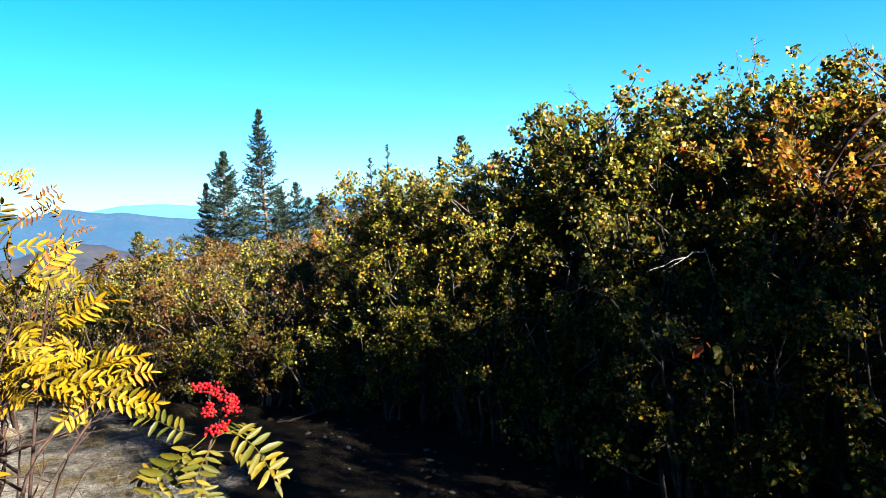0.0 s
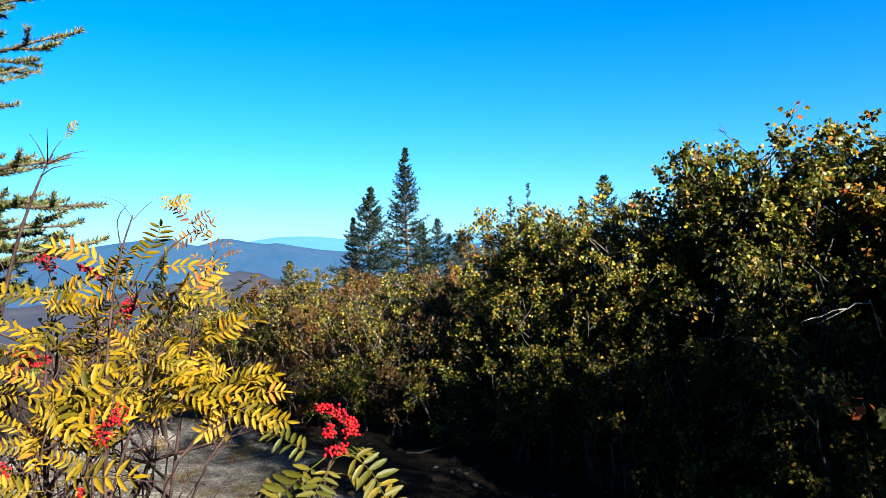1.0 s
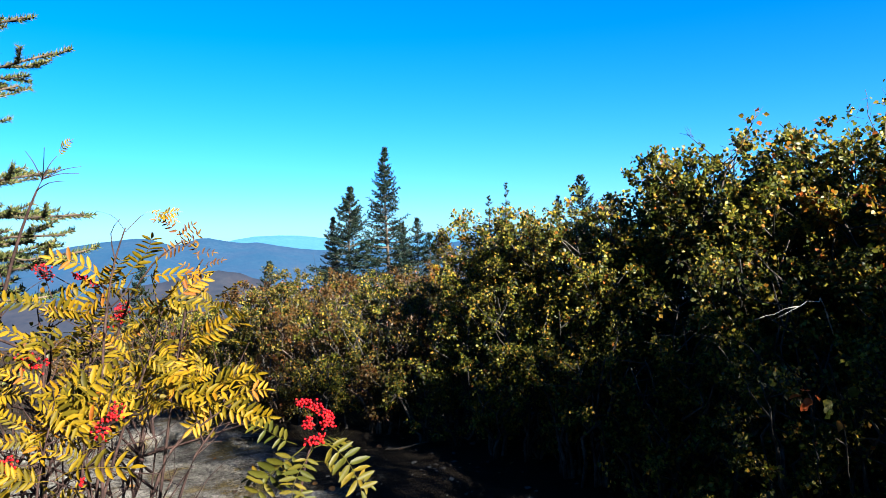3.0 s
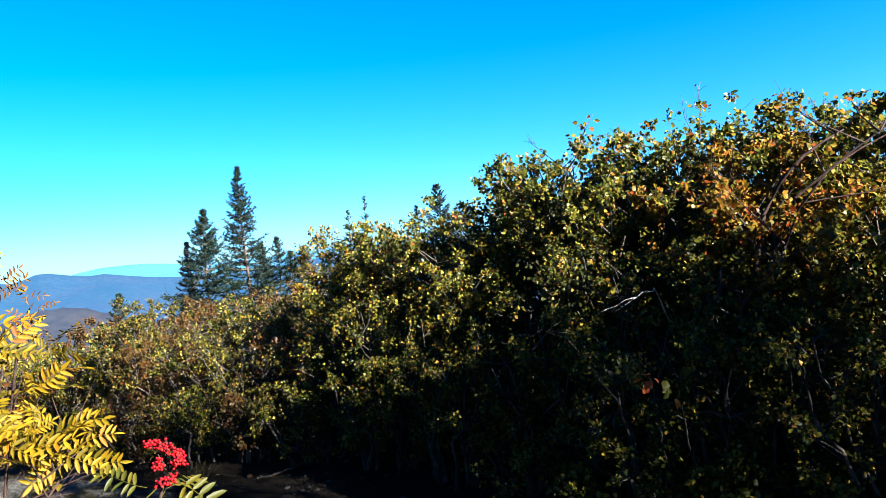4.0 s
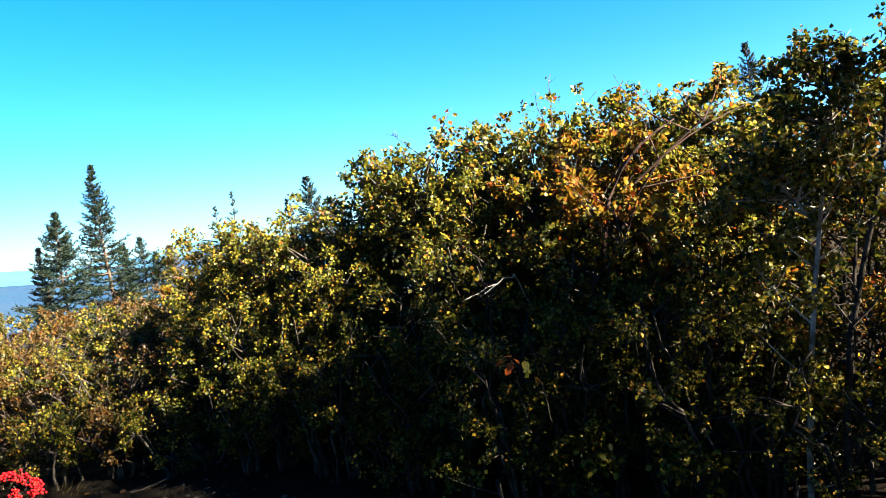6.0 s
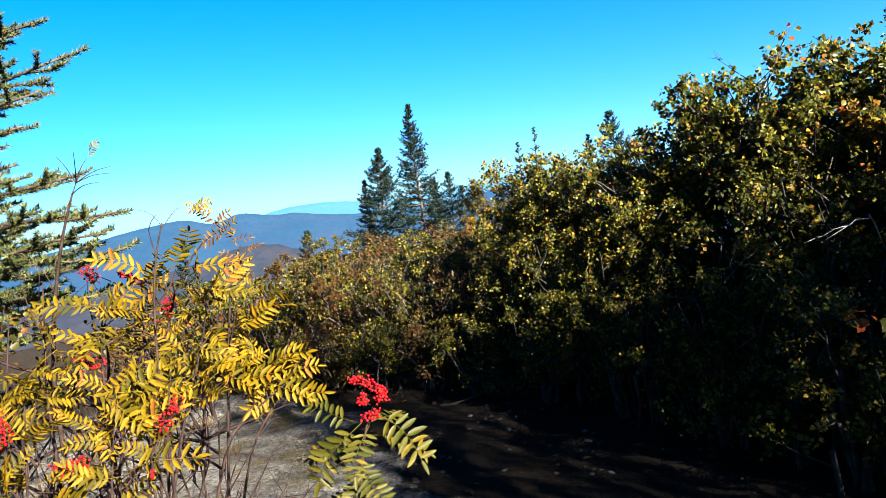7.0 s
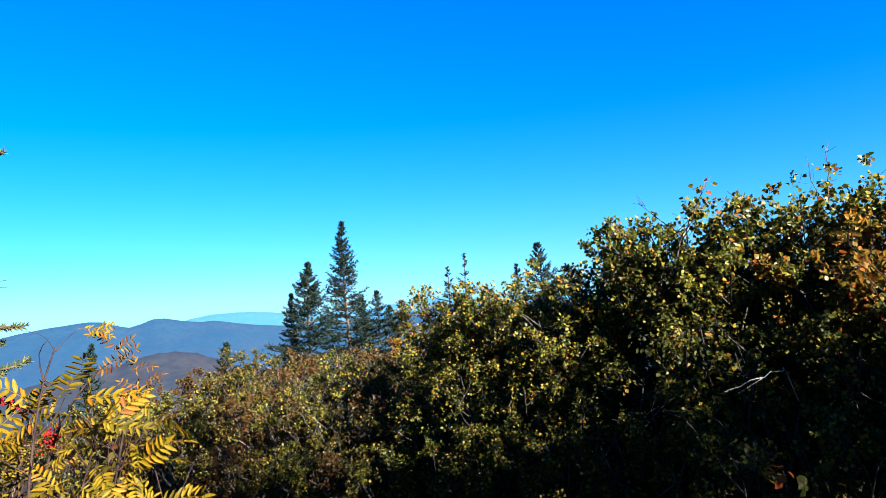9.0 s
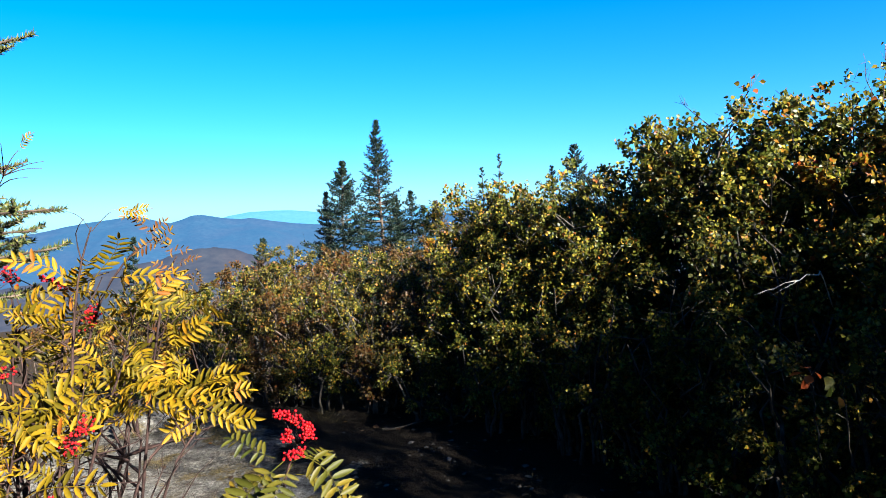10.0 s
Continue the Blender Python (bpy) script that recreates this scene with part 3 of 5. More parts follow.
# ---- spruces ----
def build_spruce(name, label, x, y, top, h, w, seed, needles=NEEDLE, whorls=30, per=6, nlen=0.05, nwid=0.010, dens=55, taper=1.0, twig_n=9, group="", jitter=0.010):
    """A spruce: trunk, limbs and needles; w is the crown's radius, taper the exponent of its outline."""
    rng = np.random.default_rng(seed)
    thing = new(name)
    thing.location = (x, y, top - h)
    tagged(thing, label, "spruce tree", group)
    s = np.linspace(0, 1, 9)
    T = np.stack([0.012 * h * np.sin(s * 5 + seed) * s, 0.012 * h * np.cos(s * 4 + seed) * s, s * h], -1)
    v, f = tubes(T[None], (0.011 * h + 0.012) * (1 - 0.93 * s)[None], 8)
    part("trunk", np_mesh("trunk", v, f, BARK_DARK, True), thing)
    n = whorls * per
    u = np.repeat(0.08 + 0.91 * (1 - (1 - np.linspace(0, 1, whorls)) ** 1.45), per) + rng.uniform(-jitter, jitter, n)
    u = np.clip(u, 0.03, 0.992)
    p0, _ = along(T[None], np.zeros(n, int), u)
    a = rng.uniform(0, 6.2832, n)
    L = w * np.interp(u, [0, 0.12, 0.3, 1.0], [0.8, 1.0, 0.92, 0.035]) ** taper * rng.uniform(0.62, 1.12, n)
    rise = np.interp(u, [0, 0.5, 1], [-0.18, 0.05, 0.75])
    q = np.linspace(0, 1, 6)
    B = p0[:, None] + np.stack([np.cos(a), np.sin(a), rise], -1)[:, None] * (L[:, None] * q[None])[..., None]
    B[..., 2] += (0.16 * L[:, None] * q[None] ** 2.2 - 0.05 * L[:, None] * np.sin(q * np.pi)[None])
    v1, f1 = tubes(B, (0.004 + 0.012 * L)[:, None] * (1 - 0.85 * q)[None], 4)
    m = n * twig_n
    i = np.repeat(np.arange(n), twig_n)
    t = np.tile(np.linspace(0.22, 0.97, twig_n), n) + rng.uniform(-0.04, 0.04, m)
    c0, d0 = along(B, i, t)
    side = unit(np.cross(d0, np.array([0, 0, 1.0]))) * np.where(np.arange(m) % 2, 1, -1)[:, None]
    e = unit(d0 * 0.75 + side * 0.8 + rng.normal(0, 0.16, (m, 3)) + np.array([0, 0, 0.05]))
    TL = L[i] * (0.5 * (1.08 - t)) + (0.03 + 0.02 * h / 6) * np.minimum(1, L[i] / (0.3 * w))
    q3 = np.linspace(0, 1, 3)
    W = c0[:, None] + e[:, None] * (TL[:, None] * q3[None])[..., None]
    v2, f2 = tubes(W[:, ::2], np.repeat(np.array([[0.008, 0.0044]]), m, 0), 3)
    part("branchwork", np_mesh("branchwork", v1, f1, BARK_DARK), thing, kind="stuff")
    dens, nwid = 0.62 * dens, 1.45 * nwid
    cnt_b = np.maximum((L * 0.75 * dens).astype(int), 3)
    cnt_t = np.maximum((TL * dens).astype(int), 1)
    ib, it = np.repeat(np.arange(n), cnt_b), np.repeat(np.arange(m), cnt_t)
    pb, wb = along(B, ib, rng.uniform(0.25, 1.0, len(ib)))
    pt, wt = along(W, it, rng.uniform(0, 1.0, len(it)))
    pn, wn_ = np.concatenate([pb, pt]), np.concatenate([wb, wt])
    k = int(h * dens * 0.35)
    ptop, wtop = along(T[None], np.zeros(k, int), rng.uniform(0.8, 1.0, k))
    pn, wn_ = np.concatenate([pn, ptop]), np.concatenate([wn_, wtop])
    k = len(pn)
    ax = unit(wn_ * 0.75 + unit(np.cross(wn_, rng.normal(0, 1, (k, 3)))) * 0.75 + np.array([0, 0, 0.12]))
    sd = unit(np.cross(ax, rng.normal(0, 1, (k, 3))))
    ln = nlen * rng.uniform(0.7, 1.2, k)[:, None]
    V = np.stack([pn - sd * nwid * 0.5, pn + sd * nwid * 0.5, pn + ax * ln], 1).reshape(-1, 3)
    part("needles", np_mesh("needles", np.concatenate([V, v2]), [np.concatenate([np.arange(k * 3).reshape(-1, 3), f2[1] + len(V)]), f2[0] + len(V)], needles), thing, kind="stuff")
    return thing


GROVE = "spruces rising behind the shrubs"
build_spruce("spruce", "tall narrow dark spruce with a dense club-shaped top", -1.34, 26.0, 4.98, 7.0, 1.7, 1, whorls=36, per=8, nlen=0.09, nwid=0.026, dens=46, twig_n=9, taper=1.15, group=GROVE)
build_spruce("spruce", "dense dark green conical spruce", -2.57, 25.0, 3.52, 5.5, 2.0, 2, whorls=26, per=9, nlen=0.09, nwid=0.026, dens=48, twig_n=10, group=GROVE, taper=1.1)
build_spruce("spruce", "narrow spruce with a rusty brown top", -3.31, 26.0, 2.56, 4.6, 0.8, 3, needles=NEEDLE_BROWN, whorls=26, per=7, nlen=0.08, nwid=0.026, dens=46, group=GROVE)
build_spruce("spruce", "small brownish-green spruce behind the taller ones", -0.33, 27.0, 2.47, 4.4, 1.4, 4, whorls=18, per=7, nlen=0.08, nwid=0.024, dens=45, group=GROVE)
build_spruce("spruce", "small brownish-green spruce behind the taller ones", 0.63, 28.0, 2.09, 4.2, 1.4, 5, needles=NEEDLE_BROWN, whorls=23, per=9, nlen=0.08, nwid=0.024, dens=45, group=GROVE)
build_spruce("spruce", "small green spruce with a thin leader", -0.85, 27.3, 2.30, 4.2, 1.3, 6, whorls=23, per=9, nlen=0.08, nwid=0.024, dens=45, group=GROVE)
build_spruce("spruce", "small green spruce with a thin leader", 0.15, 26.4, 1.9, 3.8, 1.2, 18, whorls=16, per=7, nlen=0.08, nwid=0.024, dens=45, group=GROVE)
build_spruce("spruce", "little green spruce at the shrubs' edge", -4.17, 19.7, 1.17, 2.4, 0.95, 7, whorls=16, per=6, nlen=0.06, nwid=0.019, dens=52, group=GROVE)
build_spruce("spruce", "small dark green spruce on the falling slope", -6.93, 18.0, 1.40, 3.8, 0.85, 8, whorls=22, per=6, nlen=0.06, nwid=0.019, dens=52, group=GROVE)
build_spruce("spruce", "thin sparse spruce with a nearly bare leader", 1.74, 16.0, 2.82, 3.6, 0.62, 9, whorls=10, per=5, nlen=0.045, nwid=0.011, dens=60, taper=1.0, group=GROVE, jitter=0.03)
build_spruce("spruce", "thin sparse spruce with a nearly bare leader", 1.39, 16.3, 2.57, 3.4, 0.6, 10, whorls=10, per=5, nlen=0.045, nwid=0.011, dens=60, taper=1.0, group=GROVE, jitter=0.03)
build_spruce("spruce", "dense dark green spruce top above the shrubs", 3.20, 15.0, 2.84, 3.8, 1.1, 11, whorls=26, per=6, nlen=0.05, nwid=0.014, dens=80, group=GROVE)
build_spruce("spruce", "small slender green spruce", 2.84, 15.5, 2.47, 3.2, 0.6, 12, whorls=18, per=5, nlen=0.045, nwid=0.012, dens=65, group=GROVE)
build_spruce("spruce", "dense dark green spruce top above the shrubs", 9.25, 9.0, 3.62, 4.2, 0.9, 13, whorls=30, per=6, nlen=0.035, nwid=0.011, dens=88, group=GROVE)
build_spruce("spruce", "thin green spruce behind leafless branches", 9.32, 10.0, 3.18, 3.6, 0.6, 14, whorls=22, per=5, nlen=0.035, nwid=0.011, dens=72, group=GROVE)
build_spruce("spruce", "dark green spruce half hidden by the shrubs", 6.99, 9.0, 2.62, 3.2, 0.8, 15, whorls=24, per=6, nlen=0.035, nwid=0.011, dens=80, group=GROVE)
build_spruce("spruce", "dark green spruce half hidden by the shrubs", 4.13, 9.0, 2.5, 3.0, 0.75, 16, whorls=24, per=6, nlen=0.035, nwid=0.011, dens=80, group=GROVE)


def build_near_spruce(x, y, h):
    """The spruce beside the rowan: long level limbs with upturned tips, each thick with short needles."""
    rng = np.random.default_rng(17)
    g = float(ground_z(x, y))
    thing = new("spruce")
    thing.location = (x, y, g)
    tagged(thing, "sunlit yellowish-green spruce with upturned branch tips beside the rowan", "spruce tree", GROVE)
    s = np.linspace(0, 1, 9)
    T = np.stack([0.03 * np.sin(4 * s), 0.03 * np.cos(5 * s) - 0.03, s * h - 0.05], -1)
    v, f = tubes(T[None], (0.055 * (1 - 0.9 * s))[None], 9)
    part("trunk", np_mesh("trunk", v, f, BARK_DARK, True), thing)
    # where the limbs that reach over the ledge end: x, y, z, and how far below that they leave the trunk
    upper = [(-1.20, 2.42, 2.27, 0.09), (-1.14, 2.46, 2.17, 0.09), (-1.21, 2.40, 2.06, 0.048), (-1.31, 2.44, 1.97, 0.02), (-1.38, 2.40, 1.91, 0.0), (-1.34, 2.5, 2.29, 0.048), (-1.50, 2.42, 2.37, 0.08), (-1.43, 2.5, 1.86, 0.0), (-1.5, 2.4, 2.15, 0.04), (-1.55, 2.5, 2.02, 0.02), (-1.6, 2.45, 2.5, 0.08)]
    lower = [(-1.17, 2.44, 1.80, 0.072), (-1.03, 2.40, 1.67, 0.048), (-0.99, 2.32, 1.56, 0.04), (-1.40, 2.5, 1.82, 0.04), (-1.10, 2.42, 1.61, 0.032), (-1.10, 2.42, 1.53, 0.024), (-1.33, 2.5, 1.68, 0.04), (-1.44, 2.5, 1.54, 0.032), (-1.3, 2.45, 1.46, 0.02), (-1.5, 2.4, 1.38, 0.02), (-1.2, 2.5, 1.42, 0.02), (-1.4, 2.55, 1.3, 0.02)]
    limbs = [np.array(p[:3]) - (x, y, g) for p in upper + lower]
    drops = [p[3] for p in upper + lower]
    for k in range(12):
        a = rng.uniform(0.8, 5.4)
        z = rng.uniform(0.5, h - 0.4)
        reach = 1.25 * (1 - 0.75 * z / h)
        limbs.append(np.array([math.cos(a) * reach, math.sin(a) * reach, z]))
        drops.append(0.1)
    q = np.linspace(0, 1, 9)
    B, twigs = [], []
    for tip, drop in zip(limbs, drops):
        root = np.array([0.0, 0.0, tip[2] + 0.10 - drop])
        P = root + (tip - root) * q[:, None]
        P[:, 2] += 0.06 * (q ** 5 - q)
        P[1:-1] += rng.normal(0, 0.012, (7, 3))
        B.append(P)
        L = np.linalg.norm(tip - root)
        way = unit(tip - root)
        flat = unit(np.cross(way, (0, 0, 1.0)))
        for n, t in enumerate(np.linspace(0.3, 0.96, 15)):
            p, w = along(P[None], np.array([0]), np.array([t]))
            d = unit(0.8 * w[0] + (1 if n % 2 else -1) * flat * rng.uniform(0.5, 0.9) + np.array([0, 0, rng.uniform(-0.12, 0.18)]))
            ln = L * (1.02 - t) * 0.32 + rng.uniform(0.035, 0.075)
            twigs.append(np.stack([p[0], p[0] + d * ln * 0.5, p[0] + d * ln + (0, 0, 0.12 * ln)]))
            if ln > 0.14:
                for side in (-1, 1):
                    e = unit(d + side * 0.8 * np.cross(d, (0, 0, 1.0)) + (0, 0, 0.12))
                    o = p[0] + d * ln * rng.uniform(0.35, 0.75)
                    twigs.append(np.stack([o, o + e * ln * 0.2, o + e * ln * 0.42]))
    B, W = np.array(B), np.array(twigs)
    for P in B:
        v, f = tubes(P[None], (0.012 * (1 - 0.75 * q))[None], 6)
        part("limb", np_mesh("limb", v, f, BARK_DARK, True), thing)
    v2, f2 = tubes(W, np.repeat(np.array([[0.0035, 0.003, 0.002]]), len(W), 0), 4)
    part("twigwork", np_mesh("twigwork", v2, f2, BARK_DARK), thing, kind="stuff")
    LW = np.linalg.norm(W[:, -1] - W[:, 0], axis=1)
    it = np.repeat(np.arange(len(W)), (LW * 1250).astype(int) + 16)
    ib = np.repeat(np.arange(len(B)), 460)
    pt, wt = along(W, it, rng.uniform(0.02, 1.0, len(it)))
    pb, wb = along(B, ib, rng.uniform(0.4, 1.0, len(ib)))
    p, w = np.concatenate([pt, pb]), np.concatenate([wt, wb])
    k = len(p)
    ax = unit(w * 0.6 + unit(np.cross(w, rng.normal(0, 1, (k, 3)))) * 0.9 + np.array([0, 0, 0.25]))
    sd = unit(np.cross(ax, rng.normal(0, 1, (k, 3))))
    ln = 0.019 * rng.uniform(0.7, 1.2, k)[:, None]
    V = np.stack([p - sd * 0.0022, p + sd * 0.0022, p + ax * ln], 1).reshape(-1, 3)
    part("needles", np_mesh("needles", V, np.arange(k * 3).reshape(-1, 3), NEEDLE_NEAR), thing, kind="stuff")


build_near_spruce(-2.55, 2.85, 3.9)


# ---- slender trees, bare limbs and shoots among the shrubs ----
def from_foot(foot, lines):
    """Limbs given in the world, as points about a plant's foot on the ground."""
    g = np.array([foot[0], foot[1], float(ground_z(*foot))])
    return np.stack([limb(p) for p in lines]) - g


def build_thicket_trees():
    foot = (2.66, 2.56)
    build_shrub("young_aspen", "slender pale-barked aspen with yellowing leaves in the thicket", "tree", *foot, 1.1, 0.6, YELLOWGREEN, BARK_PALE, 0.027, 301, 4.2, stem_r=0.017,
                given=from_foot(foot, [[(2.66, 2.56, -0.1), (2.68, 2.52, 0.41), (2.74, 2.45, 1.03), (2.79, 2.40, 1.35), (2.83, 2.38, 1.62), (2.90, 2.36, 1.88)],
                                       [(2.78, 2.41, 1.30), (2.73, 2.48, 1.45), (2.71, 2.50, 1.50), (2.70, 2.52, 1.54)], [(2.76, 2.43, 1.15), (2.88, 2.48, 1.4), (2.98, 2.46, 1.7), (3.04, 2.44, 1.98)]]), low=-0.15)
    foot = (2.78, 2.42)
    build_shrub("young_aspen", "forked aspen with dark grey trunk and yellow leaves", "tree", *foot, 1.1, 0.6, YELLOWGREEN, BARK_GREY, 0.027, 302, 4.2, stem_r=0.019,
                given=from_foot(foot, [[(2.76, 2.44, -0.1), (2.79, 2.40, 0.6), (2.83, 2.34, 0.97), (2.90, 2.25, 1.25), (2.94, 2.2, 1.53), (3.0, 2.16, 1.9), (3.05, 2.15, 2.25)],
                                       [(2.91, 2.24, 1.35), (2.88, 2.33, 1.55), (2.88, 2.36, 1.80), (2.90, 2.38, 2.0)],
                                       [(2.84, 2.33, 1.0), (3.02, 2.4, 1.4), (3.1, 2.42, 1.75), (3.15, 2.42, 2.0)]]), low=-0.15)
    # taller trees out of view, added to cast the shade on ledge and hedge
    for k, (h, dens, low) in enumerate(((3.7, 3.4, 0.55), (5.2, 4.0, 0.55), (5.9, 4.4, 0.55), (5.8, 4.0, -0.6), (3.8, 1.1, -0.45), (3.3, 0.6, -0.45), (3.0, 0.4, -0.3), (2.9, 0.3, 0.55), (2.9, 0.3, 0.55), (2.9, 0.3, 0.55))):
        x, y, r = 4.035 + 0.255 * k, -1.185 + 0.215 * k, (0.16, 0.26, 0.32, 0.30)[k] if k < 4 else 0.32
        build_shrub("aspen", "unseen leafy yellowing aspen added beside the ledge to shade it", "tree", x, y, h, r, YELLOWGREEN, BARK_GREY, 0.075 if k < 4 else 0.06, 341 + k, dens, shape=KITE, stems_n=4, stem_r=0.03, low=low)
    # grown trees round the back of the ledge, unseen, added to block sky light
    for k, az in enumerate((166, 178, 192, 206, 224, 242, 260, 278, 296)):
        build_shrub("aspen", "unseen tall leafy aspen added behind the ledge to block sky light", "tree", *polar(az, 5.0 + 0.5 * (k % 2)), 6.2 + 0.5 * (k % 3), 1.2, OLIVE, BARK_GREY, 0.18, 360 + k, 0.2, shape=KITE, stems_n=5, stem_r=0.05, low=0.8)
    foot = (2.35, 3.6)
    build_shrub("leaning_shrub", "leaning shrub with long nearly leafless dark branches and orange leaves", "shrub", *foot, 1.9, 0.6, ORANGE, BARK_RED, 0.03, 303, 0.35, stem_r=0.018,
                given=from_foot(foot, [[(2.34, 3.6, -0.1), (2.37, 3.55, 1.27), (2.50, 3.50, 1.69), (2.73, 3.45, 1.88), (2.95, 3.45, 1.965)],
                                       [(2.37, 3.53, 0.78), (2.52, 3.40, 1.60), (2.87, 3.35, 1.83), (3.15, 3.32, 1.93), (3.37, 3.32, 1.99)],
                                       [(2.58, 3.40, 1.63), (2.80, 3.29, 1.81), (2.90, 3.26, 1.875), (3.01, 3.22, 1.94)]]), low=-0.3, per_twig=4)
    for k, (x, y, h, r) in enumerate([(0.98, 4.95, 0.42, 0.22), (0.55, 5.6, 0.35, 0.2), (1.35, 4.3, 0.4, 0.25), (1.9, 3.3, 0.45, 0.25), (2.3, 2.9, 0.4, 0.25), (1.5, 3.9, 0.35, 0.2)]):
        build_shrub("seedling_shrub", "low yellow-leaved seedling shrub at the hedge's foot", "shrub", x, y, h, r, YELLOWGREEN, BARK_GREY, 0.036, 320 + k, 3.0, "low shrubs at the hedge's foot", stems_n=5, low=0.6, per_twig=5, stem_r=0.004)


def build_bare_limb(label, points, r, mat, seed, side=2):
    """A pale crooked limb with short spurs."""
    rng = np.random.default_rng(seed)
    foot = points[0]
    thing = new("bare_branch")
    thing.location = foot
    tagged(thing, label, "branch", "bare pale branches in the hedge")
    P = limb(points, 12) - np.array(foot)
    P[1:] += rng.normal(0, 0.010, (11, 3))
    v, f = tubes(P[None], np.linspace(r, r * 0.35, 12)[None], 7)
    part("limb", np_mesh("limb", v, f, mat, True), thing)
    for k in range(side):
        a, w = along(P[None], np.array([0]), np.array([rng.uniform(0.25, 0.95)]))
        d = unit(rng.normal(0, 1, (1, 3)) + w + np.array([[0, 0, 0.4]]))
        q = a + d * np.linspace(0, rng.uniform(0.12, 0.3), 4)[:, None]
        v, f = tubes(q[None], np.linspace(r * 0.4, r * 0.12, 4)[None], 5)
        part("spur", np_mesh("spur", v, f, mat, True), thing)


def build_sprig(label, points, r, bark, leafmat, leaf, n, seed, wide=0.05, start=0.5, shape=ROUND):
    """A single shoot that stands out of the hedge, with a bunch of leaves on its outer part."""
    rng = np.random.default_rng(seed)
    thing = new("shoot")
    thing.location = points[0]
    tagged(thing, label, "shoot", "shoots that stand out of the hedge")
    P = limb(points, 10) - np.array(points[0])
    P[1:] += rng.normal(0, 0.006, (9, 3))
    v, f = tubes(P[None], np.linspace(r, r * 0.3, 10)[None], 6)
    part("stem", np_mesh("stem", v, f, bark, True), thing)
    for k in range(3):
        a, w = along(P[None], np.array([0]), np.array([rng.uniform(0.35, 0.9)]))
        d = unit(rng.normal(0, 1, (1, 3)) + w)
        q = a + d * np.linspace(0, rng.uniform(0.05, 0.12), 4)[:, None]
        v, f = tubes(q[None], np.linspace(r * 0.4, r * 0.15, 4)[None], 4)
        part("twig", np_mesh("twig", v, f, bark, True), thing)
    at, way = along(P[None], np.zeros(n, int), rng.uniform(start, 1.0, n))
    off = rng.normal(0, 1, (n, 3)) * wide
    v, f = blades(shape, at + off, unit(off + way * 0.02 + np.array([0, 0, -0.03])), unit(rng.normal(0, 0.55, (n, 3)) + np.array([0.5, -0.5, 0.45])), leaf * rng.uniform(0.7, 1.2, n))
    part("foliage", np_mesh("foliage", v, f, leafmat), thing, kind="stuff")


build_thicket_trees()
build_sprig("shoot with orange leaves at its tip above the hedge", [(1.80, 4.72, 1.75), (1.90, 4.67, 2.0), (2.0, 4.63, 2.2), (2.04, 4.61, 2.30)], 0.006, BARK_DARK, ORANGE, 0.04, 12, 3, 0.025, 0.85)
build_sprig("thin bare shoot with few leaves above the hedge", [(3.05, 4.95, 1.9), (3.06, 4.95, 2.3), (3.09, 4.96, 2.58)], 0.005, BARK_DARK, YELLOWGREEN, 0.03, 5, 4, 0.012, 0.3)
build_sprig("thin bare shoot with few leaves above the hedge", [(3.02, 4.95, 1.95), (2.96, 4.95, 2.3), (2.93, 4.95, 2.5)], 0.004, BARK_DARK, YELLOWGREEN, 0.03, 4, 5, 0.012, 0.3)
build_sprig("shoot with pale grey-green leaves hanging out of the hedge", [(1.75, 4.15, 1.1), (1.55, 3.85, 1.42), (1.44, 3.7, 1.38), (1.42, 3.66, 1.26)], 0.003, BARK_DARK, PALELEAF, 0.025, 44, 6, 0.06, 0.45)
build_sprig("shoot with pale grey-green leaves hanging out of the hedge", [(1.6, 4.3, 1.1), (1.35, 3.95, 1.42), (1.24, 3.8, 1.44)], 0.003, BARK_DARK, PALELEAF, 0.024, 20, 7, 0.05, 0.6)
build_sprig("low shoot with bright orange-red maple leaves", [(1.62, 3.2, 0.5), (1.52, 3.06, 0.8), (1.465, 2.98, 0.93)], 0.004, BARK_GREY, REDLEAF, 0.045, 5, 8, 0.015, 0.9)
build_sprig("low shoot with yellow-green leaves in the shade", [(1.75, 3.2, 0.5), (1.62, 3.02, 0.8), (1.57, 2.95, 0.93)], 0.004, BARK_GREY, YELLOWGREEN, 0.045, 9, 9, 0.04, 0.7)
PALE = "crooked pale grey bare branch among dark shrubs"
build_bare_limb(PALE, [(0.82, 5.7, 0.44), (0.70, 5.75, 0.49), (0.60, 5.8, 0.55), (0.50, 5.85, 0.66), (0.45, 5.85, 0.74), (0.42, 5.9, 0.78)], 0.010, BARK_PALE, 1)
for k, (x, z, lean) in enumerate(((-0.52, 0.62, 0.12), (-0.42, 0.68, -0.05), (-0.70, 0.66, -0.10), (-0.82, 1.05, -0.06), (-0.74, 1.05, 0.08))):
    build_bare_limb("pale dead twig standing in the low shrubs", [(x, 6.2, z - 0.1), (x + 0.3 * lean, 6.17, z), (x + lean, 6.13, z + 0.14), (x + 1.2 * lean, 6.1, z + 0.26)], 0.0035, BARK_GREY, 30 + k, 3)
build_bare_limb(PALE, [(2.0, 3.75, 1.05), (1.82, 3.52, 1.26), (1.74, 3.48, 1.23), (1.6, 3.46, 1.22), (1.47, 3.42, 1.17)], 0.0035, BARK_PALE, 5, 1)
build_bare_limb(PALE, [(1.10, 3.9, 1.02), (1.2, 3.72, 1.07), (1.3, 3.68, 1.08), (1.42, 3.66, 1.05)], 0.0025, BARK_GREY, 6)
